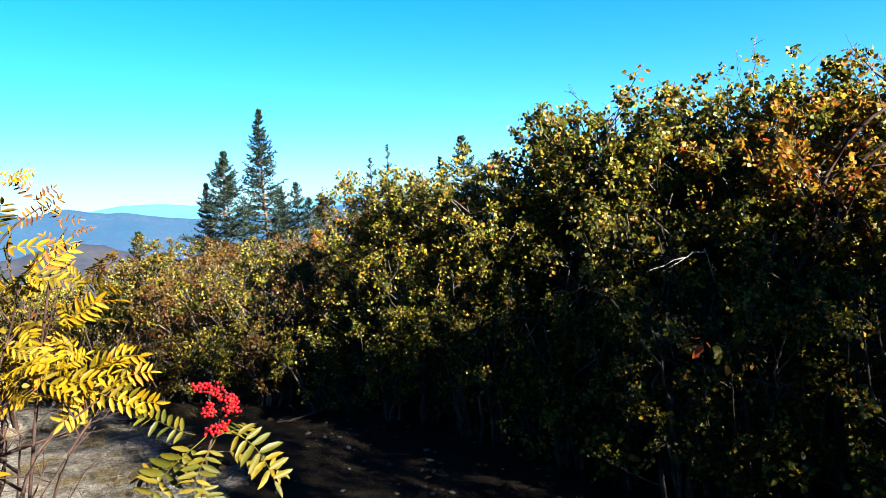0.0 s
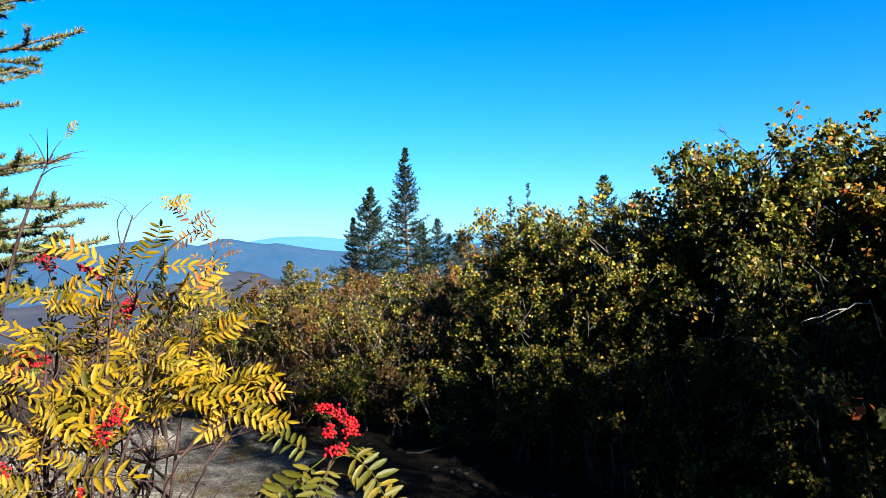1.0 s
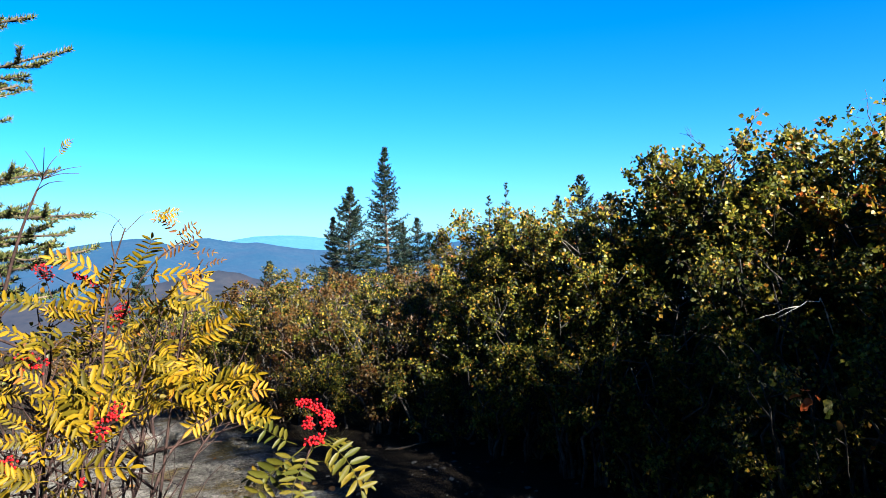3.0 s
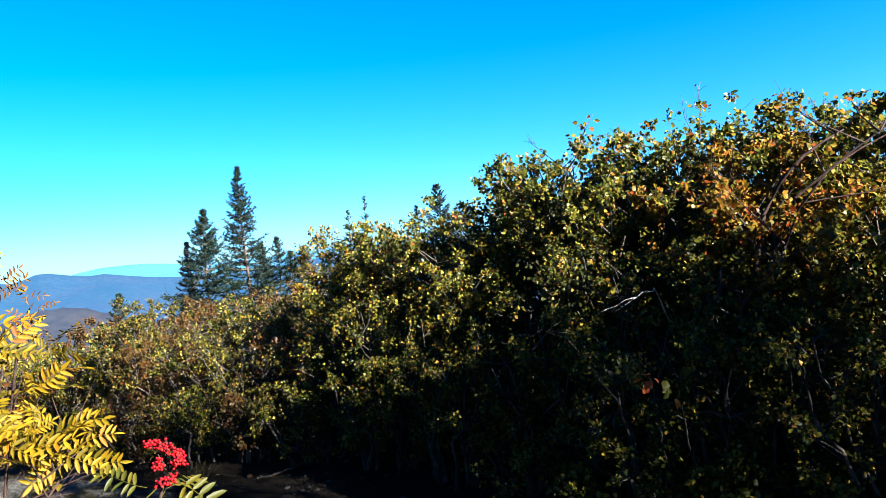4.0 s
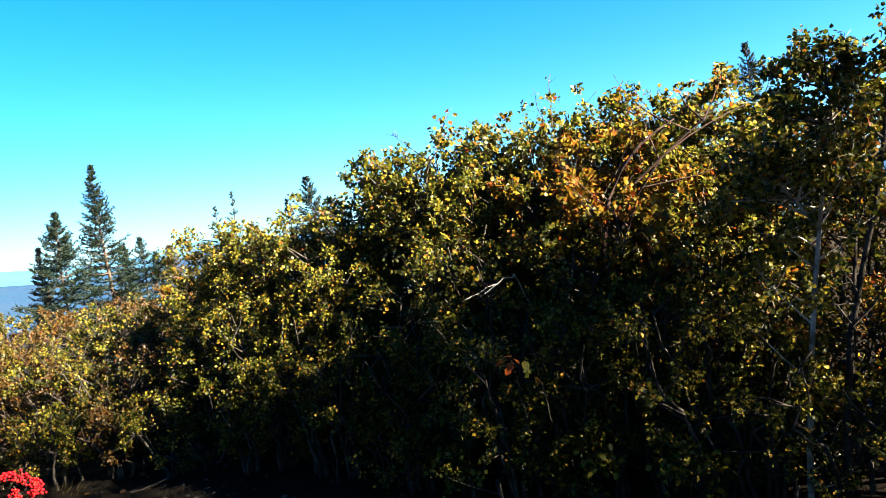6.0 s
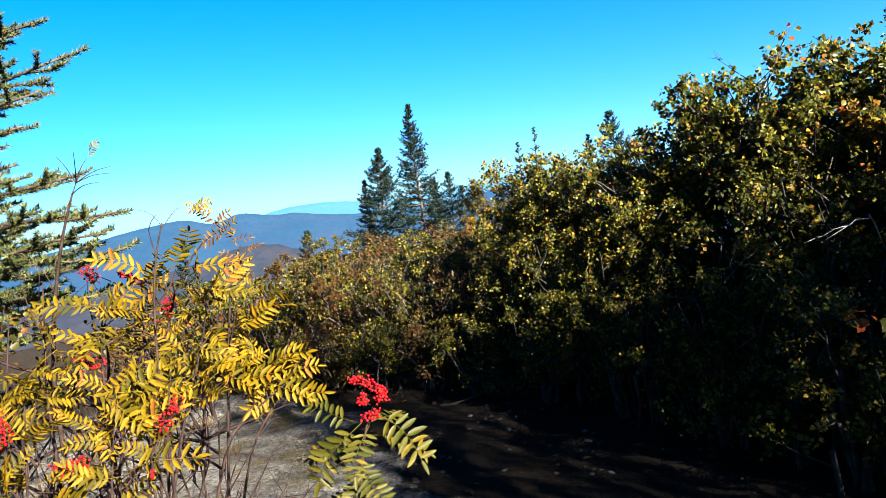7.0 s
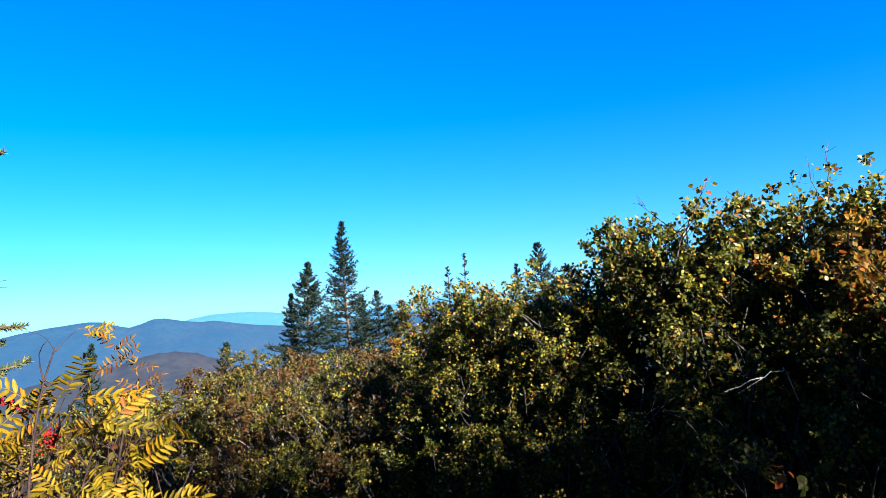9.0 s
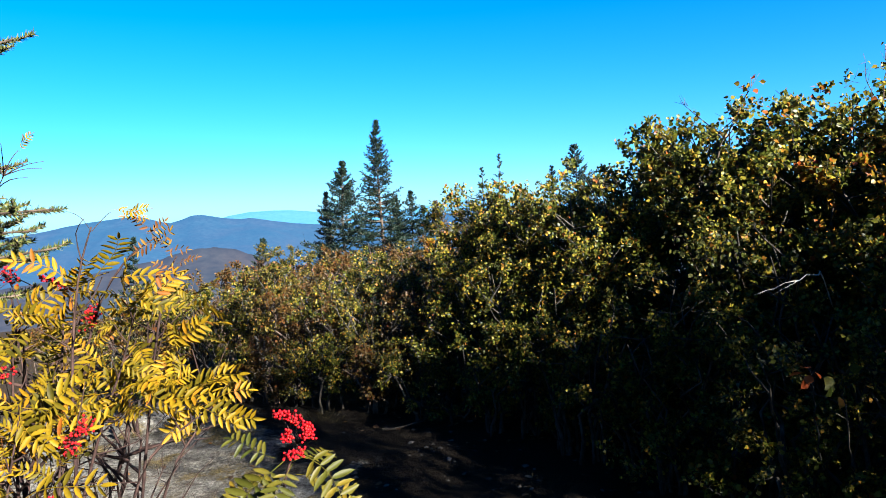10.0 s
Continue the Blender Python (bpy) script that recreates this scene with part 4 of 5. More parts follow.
build_bare_limb(PALE, [(1.36, 3.6, 1.03), (1.45, 3.56, 0.93), (1.5, 3.54, 0.86), (1.62, 3.52, 0.86)], 0.0025, BARK_GREY, 7)
build_sprig("low shoot with large bright yellow leaves on the ground", [(2.82, 2.62, 0.0), (2.80, 2.52, 0.08), (2.76, 2.44, 0.12)], 0.004, BARK_GREY, GOLDEN, 0.06, 16, 10, 0.05, 0.4, BROAD)


# ---- rowan: compound leaves, berries, stems ----
def compound_leaf(name, seed, pairs, length, leaflet, mat, droop=0.25, ahead=0.55):
    """One pinnate leaf along +y with its blades facing +z: midrib and paired leaflets."""
    rng = np.random.default_rng(seed)
    s = np.linspace(0, 1, 7)
    rib = np.stack([0.02 * np.sin(s * 3 + seed), s * length, 0.03 * s - droop * length * s ** 2], -1)
    v0, f0 = tubes(rib[None], np.linspace(0.0013, 0.0006, 7)[None], 4)
    t = np.linspace(0.22, 0.96, pairs)
    t = np.concatenate([t, t + 0.01, [0.999]])
    side = np.concatenate([-np.ones(pairs), np.ones(pairs), [0]])
    at, way = along(rib[None], np.zeros(len(t), int), np.clip(t, 0, 0.999))
    m = len(t)
    perp = np.stack([side, np.zeros(m), np.zeros(m)], -1)
    axis = perp * 0.9 + way * np.where(side == 0, 1, ahead + rng.uniform(-0.12, 0.12, m))[:, None] + np.stack([np.zeros(m), np.zeros(m), rng.uniform(-0.3, 0.25, m)], -1)
    normal = unit(np.array([0, 0, 1.0]) + rng.normal(0, 0.28, (m, 3)))
    size = leaflet * rng.uniform(0.85, 1.1, m) * np.interp(t, [0.2, 0.5, 1], [0.8, 1.05, 0.8])
    keep = rng.random(m) > 0.07
    v1, f1 = blades(LEAFLET, at[keep], axis[keep], normal[keep], size[keep])
    me = np_mesh(name, np.concatenate([v0, v1]), [f0[0]] + [f + len(v0) for f in f1], mat)
    return me


def ball(r):
    bm = bmesh.new()
    bmesh.ops.create_icosphere(bm, subdivisions=2, radius=r)
    v = np.array([q.co[:] for q in bm.verts])
    f = np.array([[q.index for q in p.verts] for p in bm.faces])
    bm.free()
    return v, f


BALL = ball(1.0)


BERRY_MESH = np_mesh("berry", BALL[0] * 0.0025, BALL[1], BERRY, True)


def put_berries(thing, a, b, seed, n, wide, stalk_from):
    """A head of round berries along the line a to b: short branching stalks with each berry on its own."""
    rng = np.random.default_rng(seed)
    a, b, pts, tries = Vector(a), Vector(b), [], 0
    while len(pts) < n and tries < 6000:
        tries += 1
        p = a + (b - a) * rng.uniform(0, 1) + Vector(np.clip(rng.normal(0, 0.5, 3), -1, 1) * wide)
        if all((p - q).length > 0.0042 for q in pts):
            pts.append(p)
    o, mid = thing.location, (a + b) / 2
    hub = mid + (Vector(stalk_from) - mid).normalized() * 0.012
    lines = np.array([[hub - o, hub - o + (p - hub) * 0.5, p - o] for p in pts])
    v, f = tubes(lines, np.full((len(pts), 3), 0.0006), 3)
    main = np.array([[Vector(stalk_from) - o, (Vector(stalk_from) + hub) / 2 - o, hub - o]])
    v0, f0 = tubes(main, np.full((1, 3), 0.0012), 5)
    head = part("berry_head", np_mesh("berry_head", np.concatenate([v, v0]), [f[0], f0[0] + len(v)], BARK_RED), thing, "hanging head of round red berries")
    for p in pts:
        ob = part("berry", BERRY_MESH, head)
        ob.matrix_local = Matrix.Translation(p - o) @ Matrix.Scale(rng.uniform(0.85, 1.12), 4)


def leaf_pose(at, way, face, size=1.0):
    y = Vector(way).normalized()
    x = y.cross(Vector(face)).normalized()
    z = x.cross(y)
    m = Matrix((x, y, z)).transposed().to_4x4()
    return Matrix.Translation(at) @ m @ Matrix.Scale(size, 4)


def put_leaf(thing, me, at, way, face, size=1.0):
    ob = part("leaf", me, thing)
    ob.matrix_local = Matrix.Translation(-thing.location) @ leaf_pose(at, way, face, size)


def put_line(thing, name, pts, r0, r1, mat, k=9):
    P = limb(pts, k) - np.array(thing.location)
    v, f = tubes(P[None], np.linspace(r0, r1, k)[None], 6)
    part(name, np_mesh(name, v, f, mat, True), thing)


ROWAN_LEAVES = [compound_leaf("leaf", 40 + k, 7 + k % 2, 0.150 + 0.014 * (k % 3), 0.044, ROWAN, 0.10 + 0.10 * (k % 3)) for k in range(6)]
RED_LEAVES = [compound_leaf("leaf", 50 + k, 4 + k % 2, 0.12, 0.046, ROWAN_RED, 0.2 + 0.1 * k, 0.35) for k in range(3)]
GREEN_LEAVES = [compound_leaf("leaf", 60 + k, 7, 0.15, 0.049, ROWAN_GREEN, 0.1 + 0.12 * (k % 3), 0.25) for k in range(4)]


def build_rowan():
    rng = np.random.default_rng(77)
    rowan = new("rowan_shrub")
    rowan.location = (-0.85, 1.9, float(ground_z(-0.85, 1.9)))
    tagged(rowan, "rowan shrub with golden-yellow compound leaves and red berry clusters", "shrub")
    stems = [
        [(-0.74, 1.78, -0.05), (-0.73, 1.78, 0.6), (-0.73, 1.80, 1.14), (-0.74, 1.84, 1.34), (-0.73, 1.88, 1.52), (-0.70, 1.89, 1.61)],
        [(-1.02, 2.05, -0.1), (-1.12, 2.08, 0.6), (-1.15, 2.08, 1.17), (-1.10, 2.08, 1.43), (-1.05, 2.08, 1.60), (-1.0, 2.08, 1.72), (-0.97, 2.08, 1.77)],
        [(-0.9, 1.98, -0.05), (-0.86, 2.0, 0.7), (-0.81, 2.0, 1.22), (-0.75, 2.0, 1.43), (-0.67, 2.0, 1.54), (-0.60, 2.0, 1.58)],
        [(-0.75, 1.9, -0.05), (-0.72, 1.9, 0.8), (-0.65, 1.95, 1.07), (-0.56, 2.03, 1.13), (-0.51, 2.06, 1.16)],
        [(-0.72, 1.95, -0.05), (-0.68, 2.0, 0.8), (-0.62, 2.05, 1.02), (-0.56, 2.1, 1.10), (-0.545, 2.1, 1.16)],
    ]
    stems += [
        [(-0.88, 1.92, -0.05), (-0.85, 1.95, 0.8), (-0.74, 1.95, 1.15), (-0.68, 1.95, 1.29), (-0.64, 1.95, 1.42)],
        [(-0.9, 1.98, -0.05), (-0.88, 2.0, 0.9), (-0.84, 2.0, 1.30), (-0.82, 2.0, 1.48)],
    ]
    stems += [
        [(-0.8, 2.0, -0.05), (-0.72, 2.05, 0.8), (-0.64, 2.05, 1.32), (-0.60, 2.05, 1.49), (-0.57, 2.04, 1.53)],
        [(-1.0, 1.9, -0.05), (-1.08, 1.95, 0.8), (-1.10, 1.98, 1.2), (-1.07, 2.0, 1.5)],
        [(-1.05, 1.9, -0.05), (-1.16, 1.9, 0.8), (-1.18, 1.92, 1.15), (-1.14, 1.95, 1.42)],
        [(-0.85, 1.75, -0.05), (-0.85, 1.68, 0.7), (-0.80, 1.66, 1.08), (-0.76, 1.66, 1.25)],
        [(-0.95, 1.72, -0.05), (-0.98, 1.65, 0.7), (-0.97, 1.64, 1.05), (-0.95, 1.66, 1.27)],
        [(-0.7, 1.75, -0.05), (-0.66, 1.72, 0.7), (-0.68, 1.66, 1.02), (-0.70, 1.65, 1.14)],
        [(-0.9, 1.95, -0.05), (-0.94, 1.95, 0.9), (-0.93, 1.95, 1.3), (-0.90, 1.95, 1.44)],
    ]
    for k in range(8):
        x, y, top = rng.uniform(-1.25, -0.8), rng.uniform(1.8, 2.15), rng.uniform(1.0, 1.35)
        stems.append([(-0.92 + 0.4 * (x + 0.95), 1.9 + 0.3 * (y - 1.9), -0.05), (x, y, 0.5 * top), (x + rng.uniform(-0.06, 0.08), y + rng.uniform(-0.05, 0.05), 0.8 * top), (x + rng.uniform(-0.1, 0.12), y, top)])
    for k, st in enumerate(stems):
        thick = 0.0085 if k in (1, 8, 9) else 0.0052
        put_line(rowan, "stem", st, thick, 0.0015, BARK_RED, 14)
    # the bare forked end of the tallest stem, with one small leaf
    fork = (-0.985, 2.08, 1.745)
    for end in ((-0.88, 2.07, 1.775), (-0.89, 2.08, 1.758), (-1.03, 2.09, 1.82), (-0.945, 2.08, 1.805)):
        put_line(rowan, "twig", [fork, tuple(0.5 * (a + b) + c for a, b, c in zip(fork, end, (0, 0, 0.010))), end], 0.0015, 0.0006, BARK_RED, 6)
    put_line(rowan, "twig", [(-0.70, 1.89, 1.60), (-0.72, 1.88, 1.64), (-0.76, 1.87, 1.65)], 0.0008, 0.0004, BARK_RED, 6)
    put_line(rowan, "twig", [(-0.70, 1.89, 1.60), (-0.67, 1.9, 1.635), (-0.66, 1.9, 1.64)], 0.0010, 0.0006, BARK_RED, 6)
    # clumps of leaves by height: x, y, z, leaves
    upper = [(-0.68, 1.88, 1.50, 3), (-0.64, 1.90, 1.45, 4), (-0.90, 1.95, 1.42, 7), (-0.68, 1.92, 1.39, 4), (-0.59, 2.10, 1.42, 3), (-0.55, 2.12, 1.39, 2), (-0.78, 1.95, 1.46, 3), (-0.82, 1.95, 1.40, 3)]
    middle = [(-0.63, 2.05, 1.30, 5), (-0.57, 2.10, 1.30, 4), (-0.69, 1.92, 1.31, 3), (-0.66, 2.0, 1.36, 4), (-0.62, 2.06, 1.37, 3), (-0.77, 1.98, 1.33, 4), (-0.87, 2.0, 1.35, 3), (-0.92, 2.0, 1.29, 4), (-0.84, 2.0, 1.27, 4), (-1.0, 1.88, 1.34, 3), (-1.10, 1.95, 1.30, 3), (-1.2, 2.0, 1.28, 3), (-1.25, 2.0, 1.22, 4)]
    fan = [(-0.68, 1.90, 1.25, 5), (-0.66, 1.95, 1.22, 4), (-0.62, 2.0, 1.215, 5), (-0.58, 2.05, 1.19, 4), (-0.55, 2.08, 1.165, 3), (-0.62, 2.05, 1.15, 3), (-0.67, 1.93, 1.19, 3), (-0.76, 1.95, 1.2, 2)]
    lower = [(-0.78, 1.70, 1.27, 4), (-0.75, 1.70, 1.21, 4), (-0.79, 1.66, 1.18, 4), (-0.72, 1.75, 1.24, 3), (-0.70, 1.65, 1.13, 4), (-0.74, 1.6, 1.12, 3), (-0.95, 1.7, 1.27, 4), (-0.96, 1.65, 1.18, 4), (-0.97, 1.6, 1.12, 4), (-0.88, 1.75, 1.24, 4), (-0.82, 1.75, 1.17, 3), (-1.08, 1.75, 1.24, 4), (-1.15, 1.85, 1.19, 4), (-0.92, 1.8, 1.08, 3), (-1.05, 1.8, 1.04, 3), (-1.12, 1.7, 1.1, 4), (-1.25, 1.85, 1.1, 4), (-0.85, 1.62, 1.05, 3)]
    tips = [p for st in stems for p in limb(st, 14)]
    for x, y, z, n in upper + middle + fan + lower:
        c = Vector((x, y, z))
        near = min(tips, key=lambda p: (Vector(p) - c + Vector((0, 0, 0.06))).length)
        put_line(rowan, "twig", [tuple(near), tuple((Vector(near) + c) / 2 + Vector((0.006, 0, -0.012))), tuple(c)], 0.0022, 0.0012, BARK_RED, 6)
        a0 = rng.uniform(0, 6.28)
        for k in range(n - (n > 3)):
            a = a0 + k * 2.4
            way = Vector((math.cos(a), 0.55 * math.sin(a) - 0.15, rng.uniform(-0.6, 0.75)))
            face = Vector((0.36, -0.5, 0.55)) + Vector(rng.normal(0, 0.5, 3))
            put_leaf(rowan, ROWAN_LEAVES[int(rng.integers(6))], c + Vector(rng.normal(0, 0.012, 3)), way, face, rng.uniform(0.45, 0.9))
    # leafless twigs, dark and forked
    for k in range(60):
        st = limb(stems[int(rng.integers(len(stems)))], 14)
        p = Vector(st[int(rng.integers(5, 13))])
        d = Vector((rng.normal(0, 0.6), rng.normal(0, 0.6), rng.uniform(0.1, 1.0))).normalized() * rng.uniform(0.08, 0.24)
        put_line(rowan, "twig", [tuple(p), tuple(p + d * 0.5 + Vector(rng.normal(0, 0.012, 3))), tuple(p + d)], 0.0016, 0.0007, BARK_RED, 5)
    # long leaves that reach over the rock, and single leaves on the tall tips
    for at, way, face, size in [((-0.55, 2.08, 1.165), (0.95, 0.1, 0.04), (0.1, -0.85, 0.35), 0.78), ((-0.58, 2.06, 1.19), (0.85, 0.0, 0.28), (0.2, -0.7, 0.6), 0.85), ((-0.60, 2.04, 1.16), (0.85, -0.1, -0.12), (0.2, -0.75, 0.5), 0.85), ((-0.63, 2.0, 1.2), (0.8, -0.2, 0.1), (0.2, -0.6, 0.7), 0.9),
                                ((-0.945, 2.08, 1.805), (0.75, 0, 0.6), (0.1, -0.9, 0.2), 0.34), ((-0.66, 1.9, 1.64), (0.9, 0, -0.05), (0.2, -0.6, 0.7), 0.4), ((-0.66, 1.95, 1.63), (0.9, 0, 0.1), (0.2, -0.8, 0.4), 0.42)]:
        put_leaf(rowan, ROWAN_LEAVES[int(rng.integers(6))], at, way, face, size)
    # curled red-brown leaves on the thin upper shoot
    for k in range(9):
        at = Vector((-0.63, 2.0, 1.61)) + Vector((0.075, 0.01, -0.11)) * (k / 8) + Vector(rng.normal(0, 0.008, 3))
        way = Vector((0.8 if k % 2 else -0.35, -0.1, rng.uniform(-0.1, 0.7)))
        put_leaf(rowan, RED_LEAVES[k % 3], at, way, Vector((0.3, -0.8, 0.3)) + Vector(rng.normal(0, 0.3, 3)), rng.uniform(0.32, 0.5))
    heads = [((-0.67, 1.65, 1.185), (-0.628, 1.65, 1.245), 90, 0.015), ((-0.87, 1.6, 1.145), (-0.815, 1.6, 1.155), 90, 0.02), ((-0.9, 1.5, 1.235), (-0.895, 1.5, 1.285), 60, 0.013), ((-0.94, 1.955, 1.525), (-0.91, 1.955, 1.495), 60, 0.014),
             ((-0.86, 1.97, 1.50), (-0.80, 1.97, 1.475), 45, 0.009), ((-0.777, 2.0, 1.38), (-0.757, 2.0, 1.415), 70, 0.018), ((-0.93, 1.86, 1.315), (-0.885, 1.86, 1.30), 50, 0.018), ((-0.69, 1.62, 1.105), (-0.69, 1.62, 1.115), 10, 0.007)]
    for k, (a, b, n, wide) in enumerate(heads):
        near = min(tips, key=lambda p: (Vector(p) - Vector(b)).length)
        put_berries(rowan, a, b, 70 + k, n, wide, near)


def build_rowan_sapling():
    rng = np.random.default_rng(88)
    g = float(ground_z(-0.25, 1.52))
    sap = new("rowan_sapling")
    sap.location = (-0.25, 1.52, g)
    tagged(sap, "rowan sapling with green-yellow compound leaves and a head of red berries", "shrub")
    put_line(sap, "stem", [(-0.27, 1.56, g - 0.03), (-0.28, 1.55, 0.6), (-0.26, 1.53, 1.0), (-0.245, 1.52, 1.14), (-0.22, 1.52, 1.21)], 0.006, 0.002, BARK_RED, 12)
    outer = [
        ((-0.245, 1.51, 1.20), (-0.42, -0.25, -0.62), (0.1, -0.8, 0.5), 0.85), ((-0.215, 1.51, 1.20), (0.55, -0.2, -0.55), (0.1, -0.8, 0.5), 0.8),
        ((-0.23, 1.50, 1.19), (-0.05, -0.5, -0.5), (0.05, -0.6, 0.75), 0.62), ((-0.25, 1.53, 1.20), (-0.8, 0.15, 0.15), (0.1, -0.5, 0.8), 0.62),
        ((-0.22, 1.53, 1.18), (0.3, 0.5, 0.05), (0.1, -0.4, 0.8), 0.55), ((-0.245, 1.51, 1.13), (0.35, -0.3, -0.65), (0.1, -0.8, 0.5), 0.6),
        ((-0.25, 1.51, 1.12), (-0.35, -0.3, -0.8), (0.1, -0.8, 0.4), 0.6), ((-0.255, 1.52, 1.06), (0.1, -0.3, -0.9), (0.1, -0.9, 0.3), 0.55),
    ]
    inner = [
        ((-0.255, 1.52, 1.08), (-0.55, -0.2, -0.45), (0.1, -0.7, 0.5), 0.55), ((-0.26, 1.52, 1.02), (0.45, -0.3, -0.6), (0.1, -0.7, 0.5), 0.5),
        ((-0.26, 1.52, 1.0), (-0.4, -0.3, -0.6), (0.1, -0.7, 0.5), 0.5), ((-0.24, 1.53, 1.16), (-0.75, -0.1, -0.25), (0.15, -0.5, 0.8), 0.7),
        ((-0.225, 1.53, 1.15), (0.7, 0.1, -0.2), (0.1, -0.5, 0.8), 0.68), ((-0.25, 1.50, 1.05), (0.7, -0.2, -0.3), (0.1, -0.7, 0.6), 0.55),
        ((-0.26, 1.50, 1.04), (-0.7, -0.2, -0.2), (0.1, -0.6, 0.7), 0.55), ((-0.25, 1.49, 0.98), (0.1, -0.5, -0.4), (0.1, -0.6, 0.7), 0.5),
    ]
    for at, way, face, size in outer + inner:
        put_leaf(sap, GREEN_LEAVES[int(rng.integers(4))], at, way, Vector(face) + Vector(rng.normal(0, 0.08, 3)), size)
    hub = (-0.215, 1.525, 1.215)
    heads = [((-0.250, 1.515, 1.272), (-0.226, 1.515, 1.270), 26, 0.007), ((-0.222, 1.51, 1.268), (-0.205, 1.51, 1.256), 40, 0.010), ((-0.229, 1.505, 1.242), (-0.228, 1.505, 1.230), 30, 0.010),
             ((-0.200, 1.505, 1.228), (-0.195, 1.505, 1.250), 28, 0.007), ((-0.186, 1.51, 1.228), (-0.190, 1.51, 1.252), 22, 0.006), ((-0.232, 1.50, 1.203), (-0.200, 1.50, 1.210), 36, 0.008)]
    for k, (a, b, n, wide) in enumerate(heads):
        put_berries(sap, a, b, 90 + k, n, wide, hub)


def build_golden_shrubs():
    """Fine-leaved bushes close behind the rowan."""
    for k, (x, y, h, r, dens) in enumerate(((-1.25, 2.5, 1.42, 0.26, 3.2), (-1.0, 2.65, 1.36, 0.24, 2.6), (-1.5, 2.35, 1.42, 0.28, 3.0))):
        build_shrub("shrub", "golden-olive fine-leaved shrub with dark twigs behind the rowan", "shrub", x, y, h, r, GOLDEN, BARK_RED, 0.026, 380 + k, dens, "low shrubs behind the rowan", stems_n=6, low=-0.62, per_twig=7, stem_r=0.006, shape=BROAD)


build_rowan()
build_golden_shrubs()
build_rowan_sapling()


# ---- ground clutter ----
def build_grass(x, y, seed, n=140, h=0.16, r=0.2):
    rng = np.random.default_rng(seed)
    a, q = rng.uniform(0, 6.28, n), r * rng.uniform(0, 1, n) ** 0.7
    foot = np.stack([x + q * np.cos(a), y + q * np.sin(a)], -1)
    z = ground_z(foot[:, 0], foot[:, 1]) - 0.01
    at = np.stack([foot[:, 0] - x, foot[:, 1] - y, z - float(ground_z(x, y))], -1)
    way = np.stack([np.cos(a) * 0.9, np.sin(a) * 0.9, np.ones(n)], -1) + rng.normal(0, 0.3, (n, 3))
    blade = LANCE * np.array([0.05, 1, 0.15])
    v, f = blades(blade, at, way, rng.normal(0, 1, (n, 3)), 0.7 * h * rng.uniform(0.3, 1.2, n))
    ob = new("grass_tuft", np_mesh("grass_tuft", v, f, GRASS))
    ob.location = (x, y, float(ground_z(x, y)))
    tagged(ob, "tuft of dry yellow grass in a rock seam", "grass", "grass tufts on the ledge", "stuff")


def build_litter():
    """Fallen leaves under the shrubs and, thinly, over the rock."""
    rng = np.random.default_rng(5)
    n = 6500
    x, y = rng.uniform(-3.5, 5.5, n), rng.uniform(1.5, 9, n)
    edge = np.interp(y, [1.5, 2.5, 3.5, 4.5, 5.5, 7, 9], [2.2, 1.9, 1.2, 0.7, 0.1, -1.0, -3])
    keep = rng.random(n) < np.clip(0.06 + (x - edge) * 1.2, 0.05, 1)
    x, y = x[keep], y[keep]
    n = len(x)
    at = np.stack([x, y, ground_z(x, y) + 0.012], -1)
    v, f = blades(BROAD, at, np.concatenate([rng.normal(0, 1, (n, 2)), rng.normal(0, 0.15, (n, 1))], 1), np.array([0, 0, 1.0]) + rng.normal(0, 0.35, (n, 3)), rng.uniform(0.025, 0.055, n))
    tagged(new("leaf_litter", np_mesh("leaf_litter", v, f, LITTER)), "brown and orange fallen leaves under the shrubs", "leaf litter", kind="stuff")


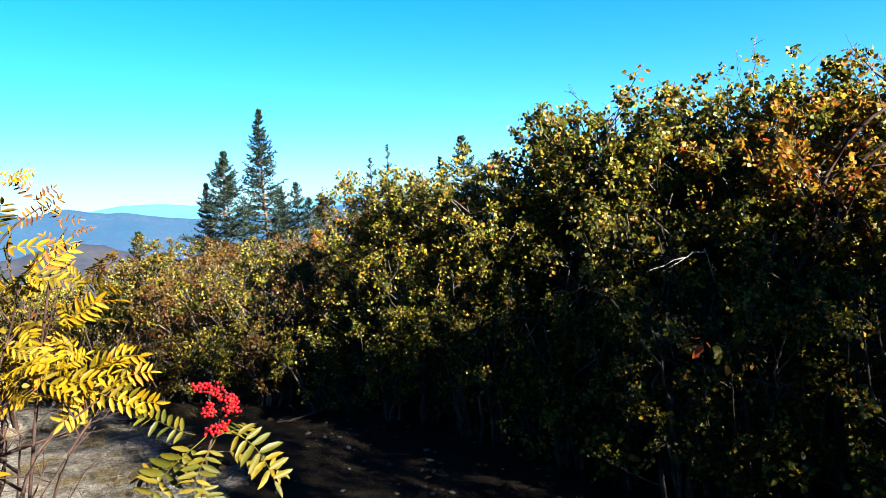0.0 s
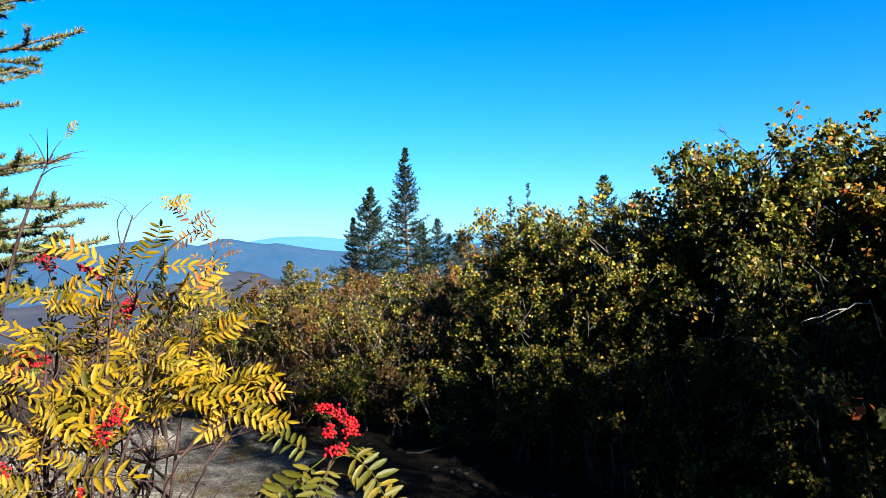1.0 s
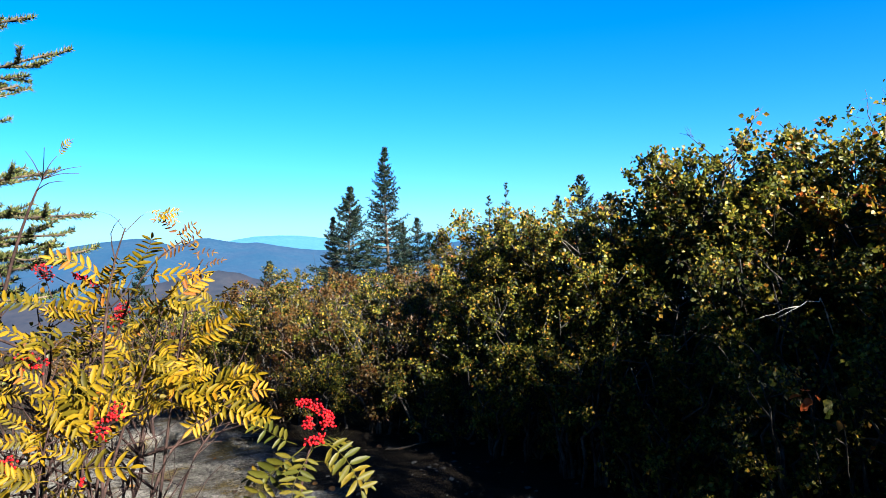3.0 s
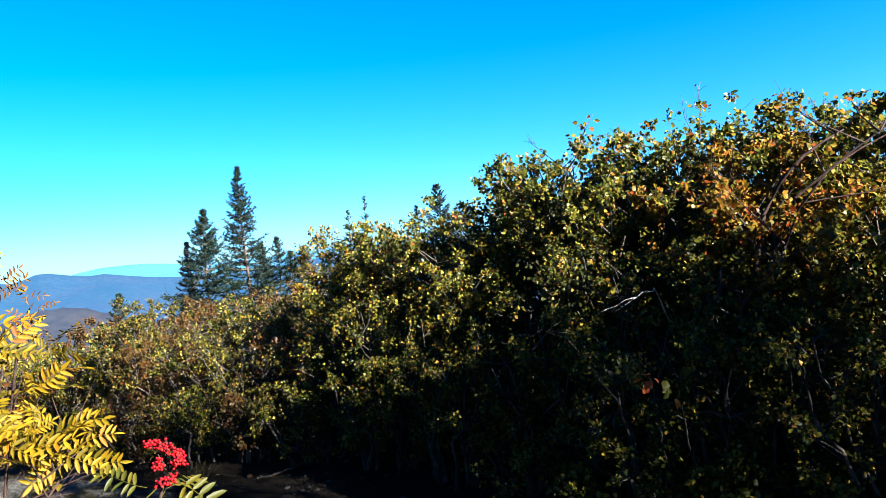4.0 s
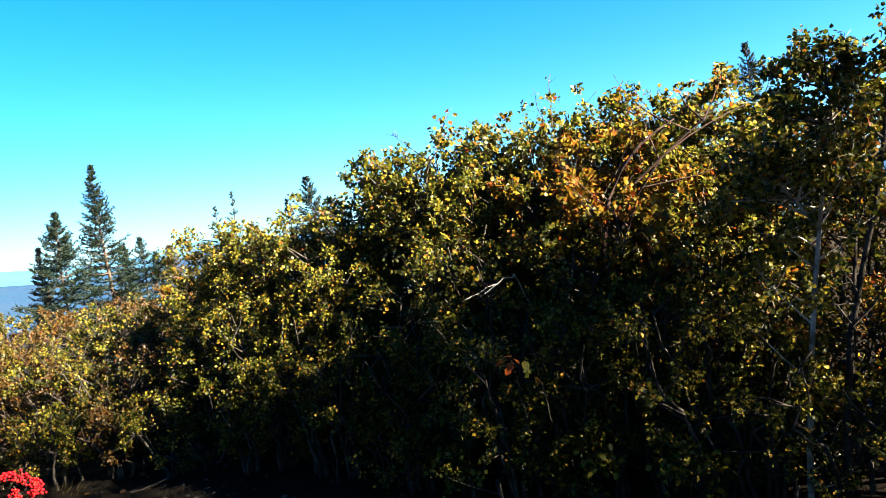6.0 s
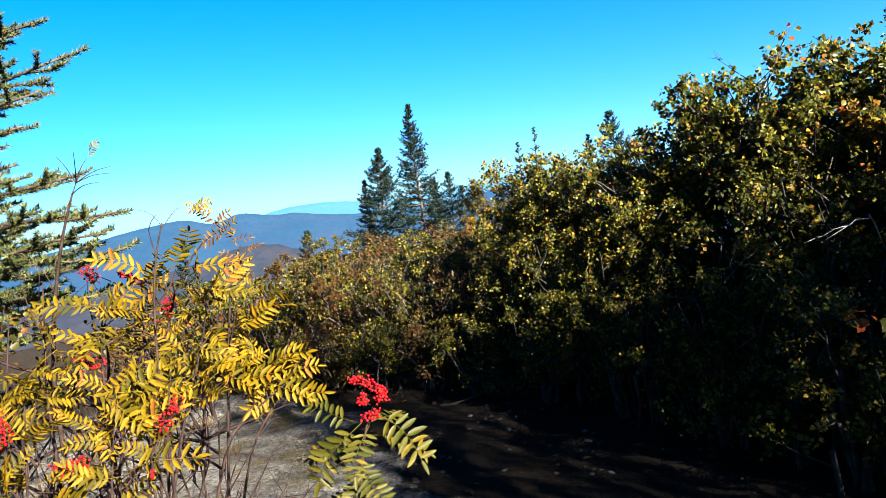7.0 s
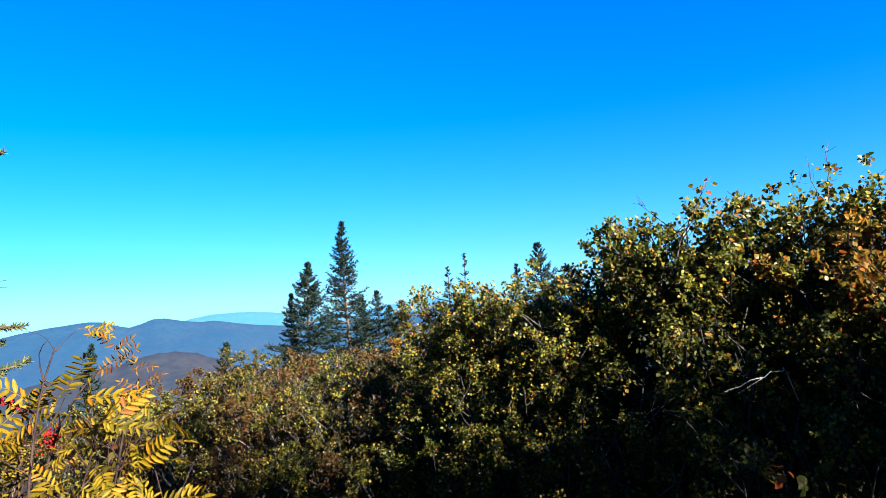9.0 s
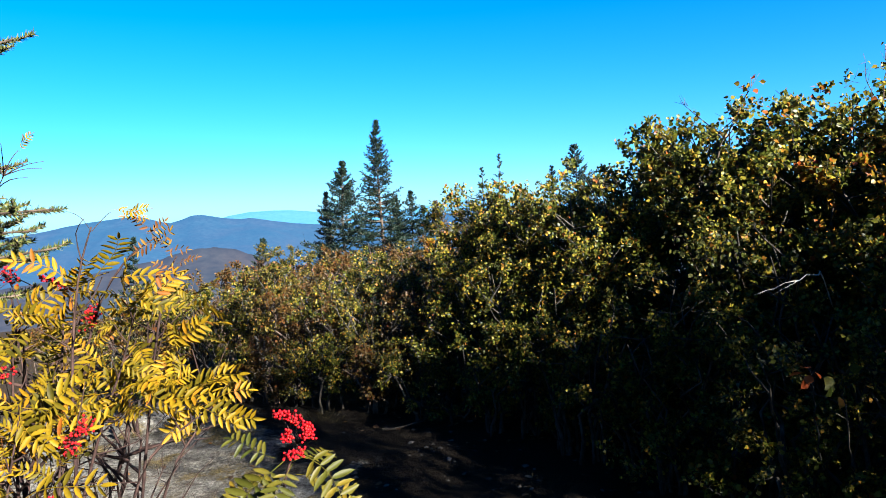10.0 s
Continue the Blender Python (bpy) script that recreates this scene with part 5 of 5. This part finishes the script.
def build_gravel():
    """Flakes and small stones weathered off the rock."""
    rng = np.random.default_rng(9)
    n = 1900
    x, y = rng.uniform(-3.6, 1.2, n), rng.uniform(1.6, 7.6, n)
    s = 0.006 + 0.022 * rng.uniform(0, 1, n) ** 4
    ring = np.array([(1, 0, 0), (0.5, 0.8, 0), (-0.5, 0.9, 0), (-1, 0.1, 0), (-0.4, -0.8, 0), (0.6, -0.7, 0), (0.1, 0.1, 0.45)])
    pts = ring[None] * s[:, None, None] * rng.uniform(0.6, 1.35, (n, 7, 3))
    a = rng.uniform(0, 6.28, n)
    ca, sa = np.cos(a)[:, None], np.sin(a)[:, None]
    V = np.stack([pts[..., 0] * ca - pts[..., 1] * sa + x[:, None], pts[..., 0] * sa + pts[..., 1] * ca + y[:, None], pts[..., 2]], -1)
    V[..., 2] += ground_z(V[..., 0], V[..., 1]) - 0.001
    k = np.arange(6)
    F = (np.arange(n)[:, None, None] * 7 + np.stack([k, (k + 1) % 6, np.full(6, 6)], -1)[None]).reshape(-1, 3)
    tagged(new("gravel", np_mesh("gravel", V.reshape(-1, 3), F, FLAKE)), "loose grey flakes and gravel on the weathered rock", "gravel", kind="stuff")


def build_stone(x, y, size, seed, mat):
    rng = np.random.default_rng(seed)
    bm = bmesh.new()
    bmesh.ops.create_icosphere(bm, subdivisions=3, radius=1)
    for v in bm.verts:
        k = 1 + 0.35 * noise.noise(v.co * 1.3 + Vector((seed, 0, 0))) + 0.12 * noise.noise(v.co * 4)
        v.co = Vector((v.co.x * size[0], v.co.y * size[1], v.co.z * size[2])) * k
    me = bpy.data.meshes.new("loose_stone")
    bm.to_mesh(me)
    bm.free()
    me.materials.append(mat)
    ob = new("loose_stone", me)
    ob.location = (x, y, float(ground_z(x, y)) + size[2] * 0.45)
    tagged(ob, "loose pale weathered stone lying on the rock ledge", "stone", "loose stones on the ledge")


for k, (x, y, n, h) in enumerate([(-1.4, 5.6, 160, 0.14), (-0.9, 6.1, 160, 0.16), (-2.0, 4.3, 140, 0.12), (-1.1, 4.4, 150, 0.14), (-1.75, 3.7, 120, 0.12), (-0.5, 6.5, 180, 0.2), (0.1, 5.9, 120, 0.16), (-2.8, 5.2, 150, 0.14), (-0.7, 4.0, 90, 0.1), (-1.5, 4.9, 120, 0.1), (0.6, 4.3, 90, 0.1), (-1.9, 6.9, 160, 0.2), (-3.0, 6.5, 160, 0.2)]):
    build_grass(x, y, 200 + k, n, h)
build_litter()
build_gravel()
build_stone(-2.25, 5.9, (0.20, 0.13, 0.09), 1, ROCK)
build_stone(-1.95, 6.0, (0.10, 0.08, 0.06), 2, ROCK)
build_stone(-1.2, 6.3, (0.08, 0.07, 0.04), 3, ROCK)
build_bare_limb("weathered pale stick lying on the shaded rock", [(-0.35, 5.62, 0.03), (-0.05, 5.7, 0.05), (0.25, 5.75, 0.05), (0.5, 5.9, 0.08)], 0.009, BARK_GREY, 21, 2)
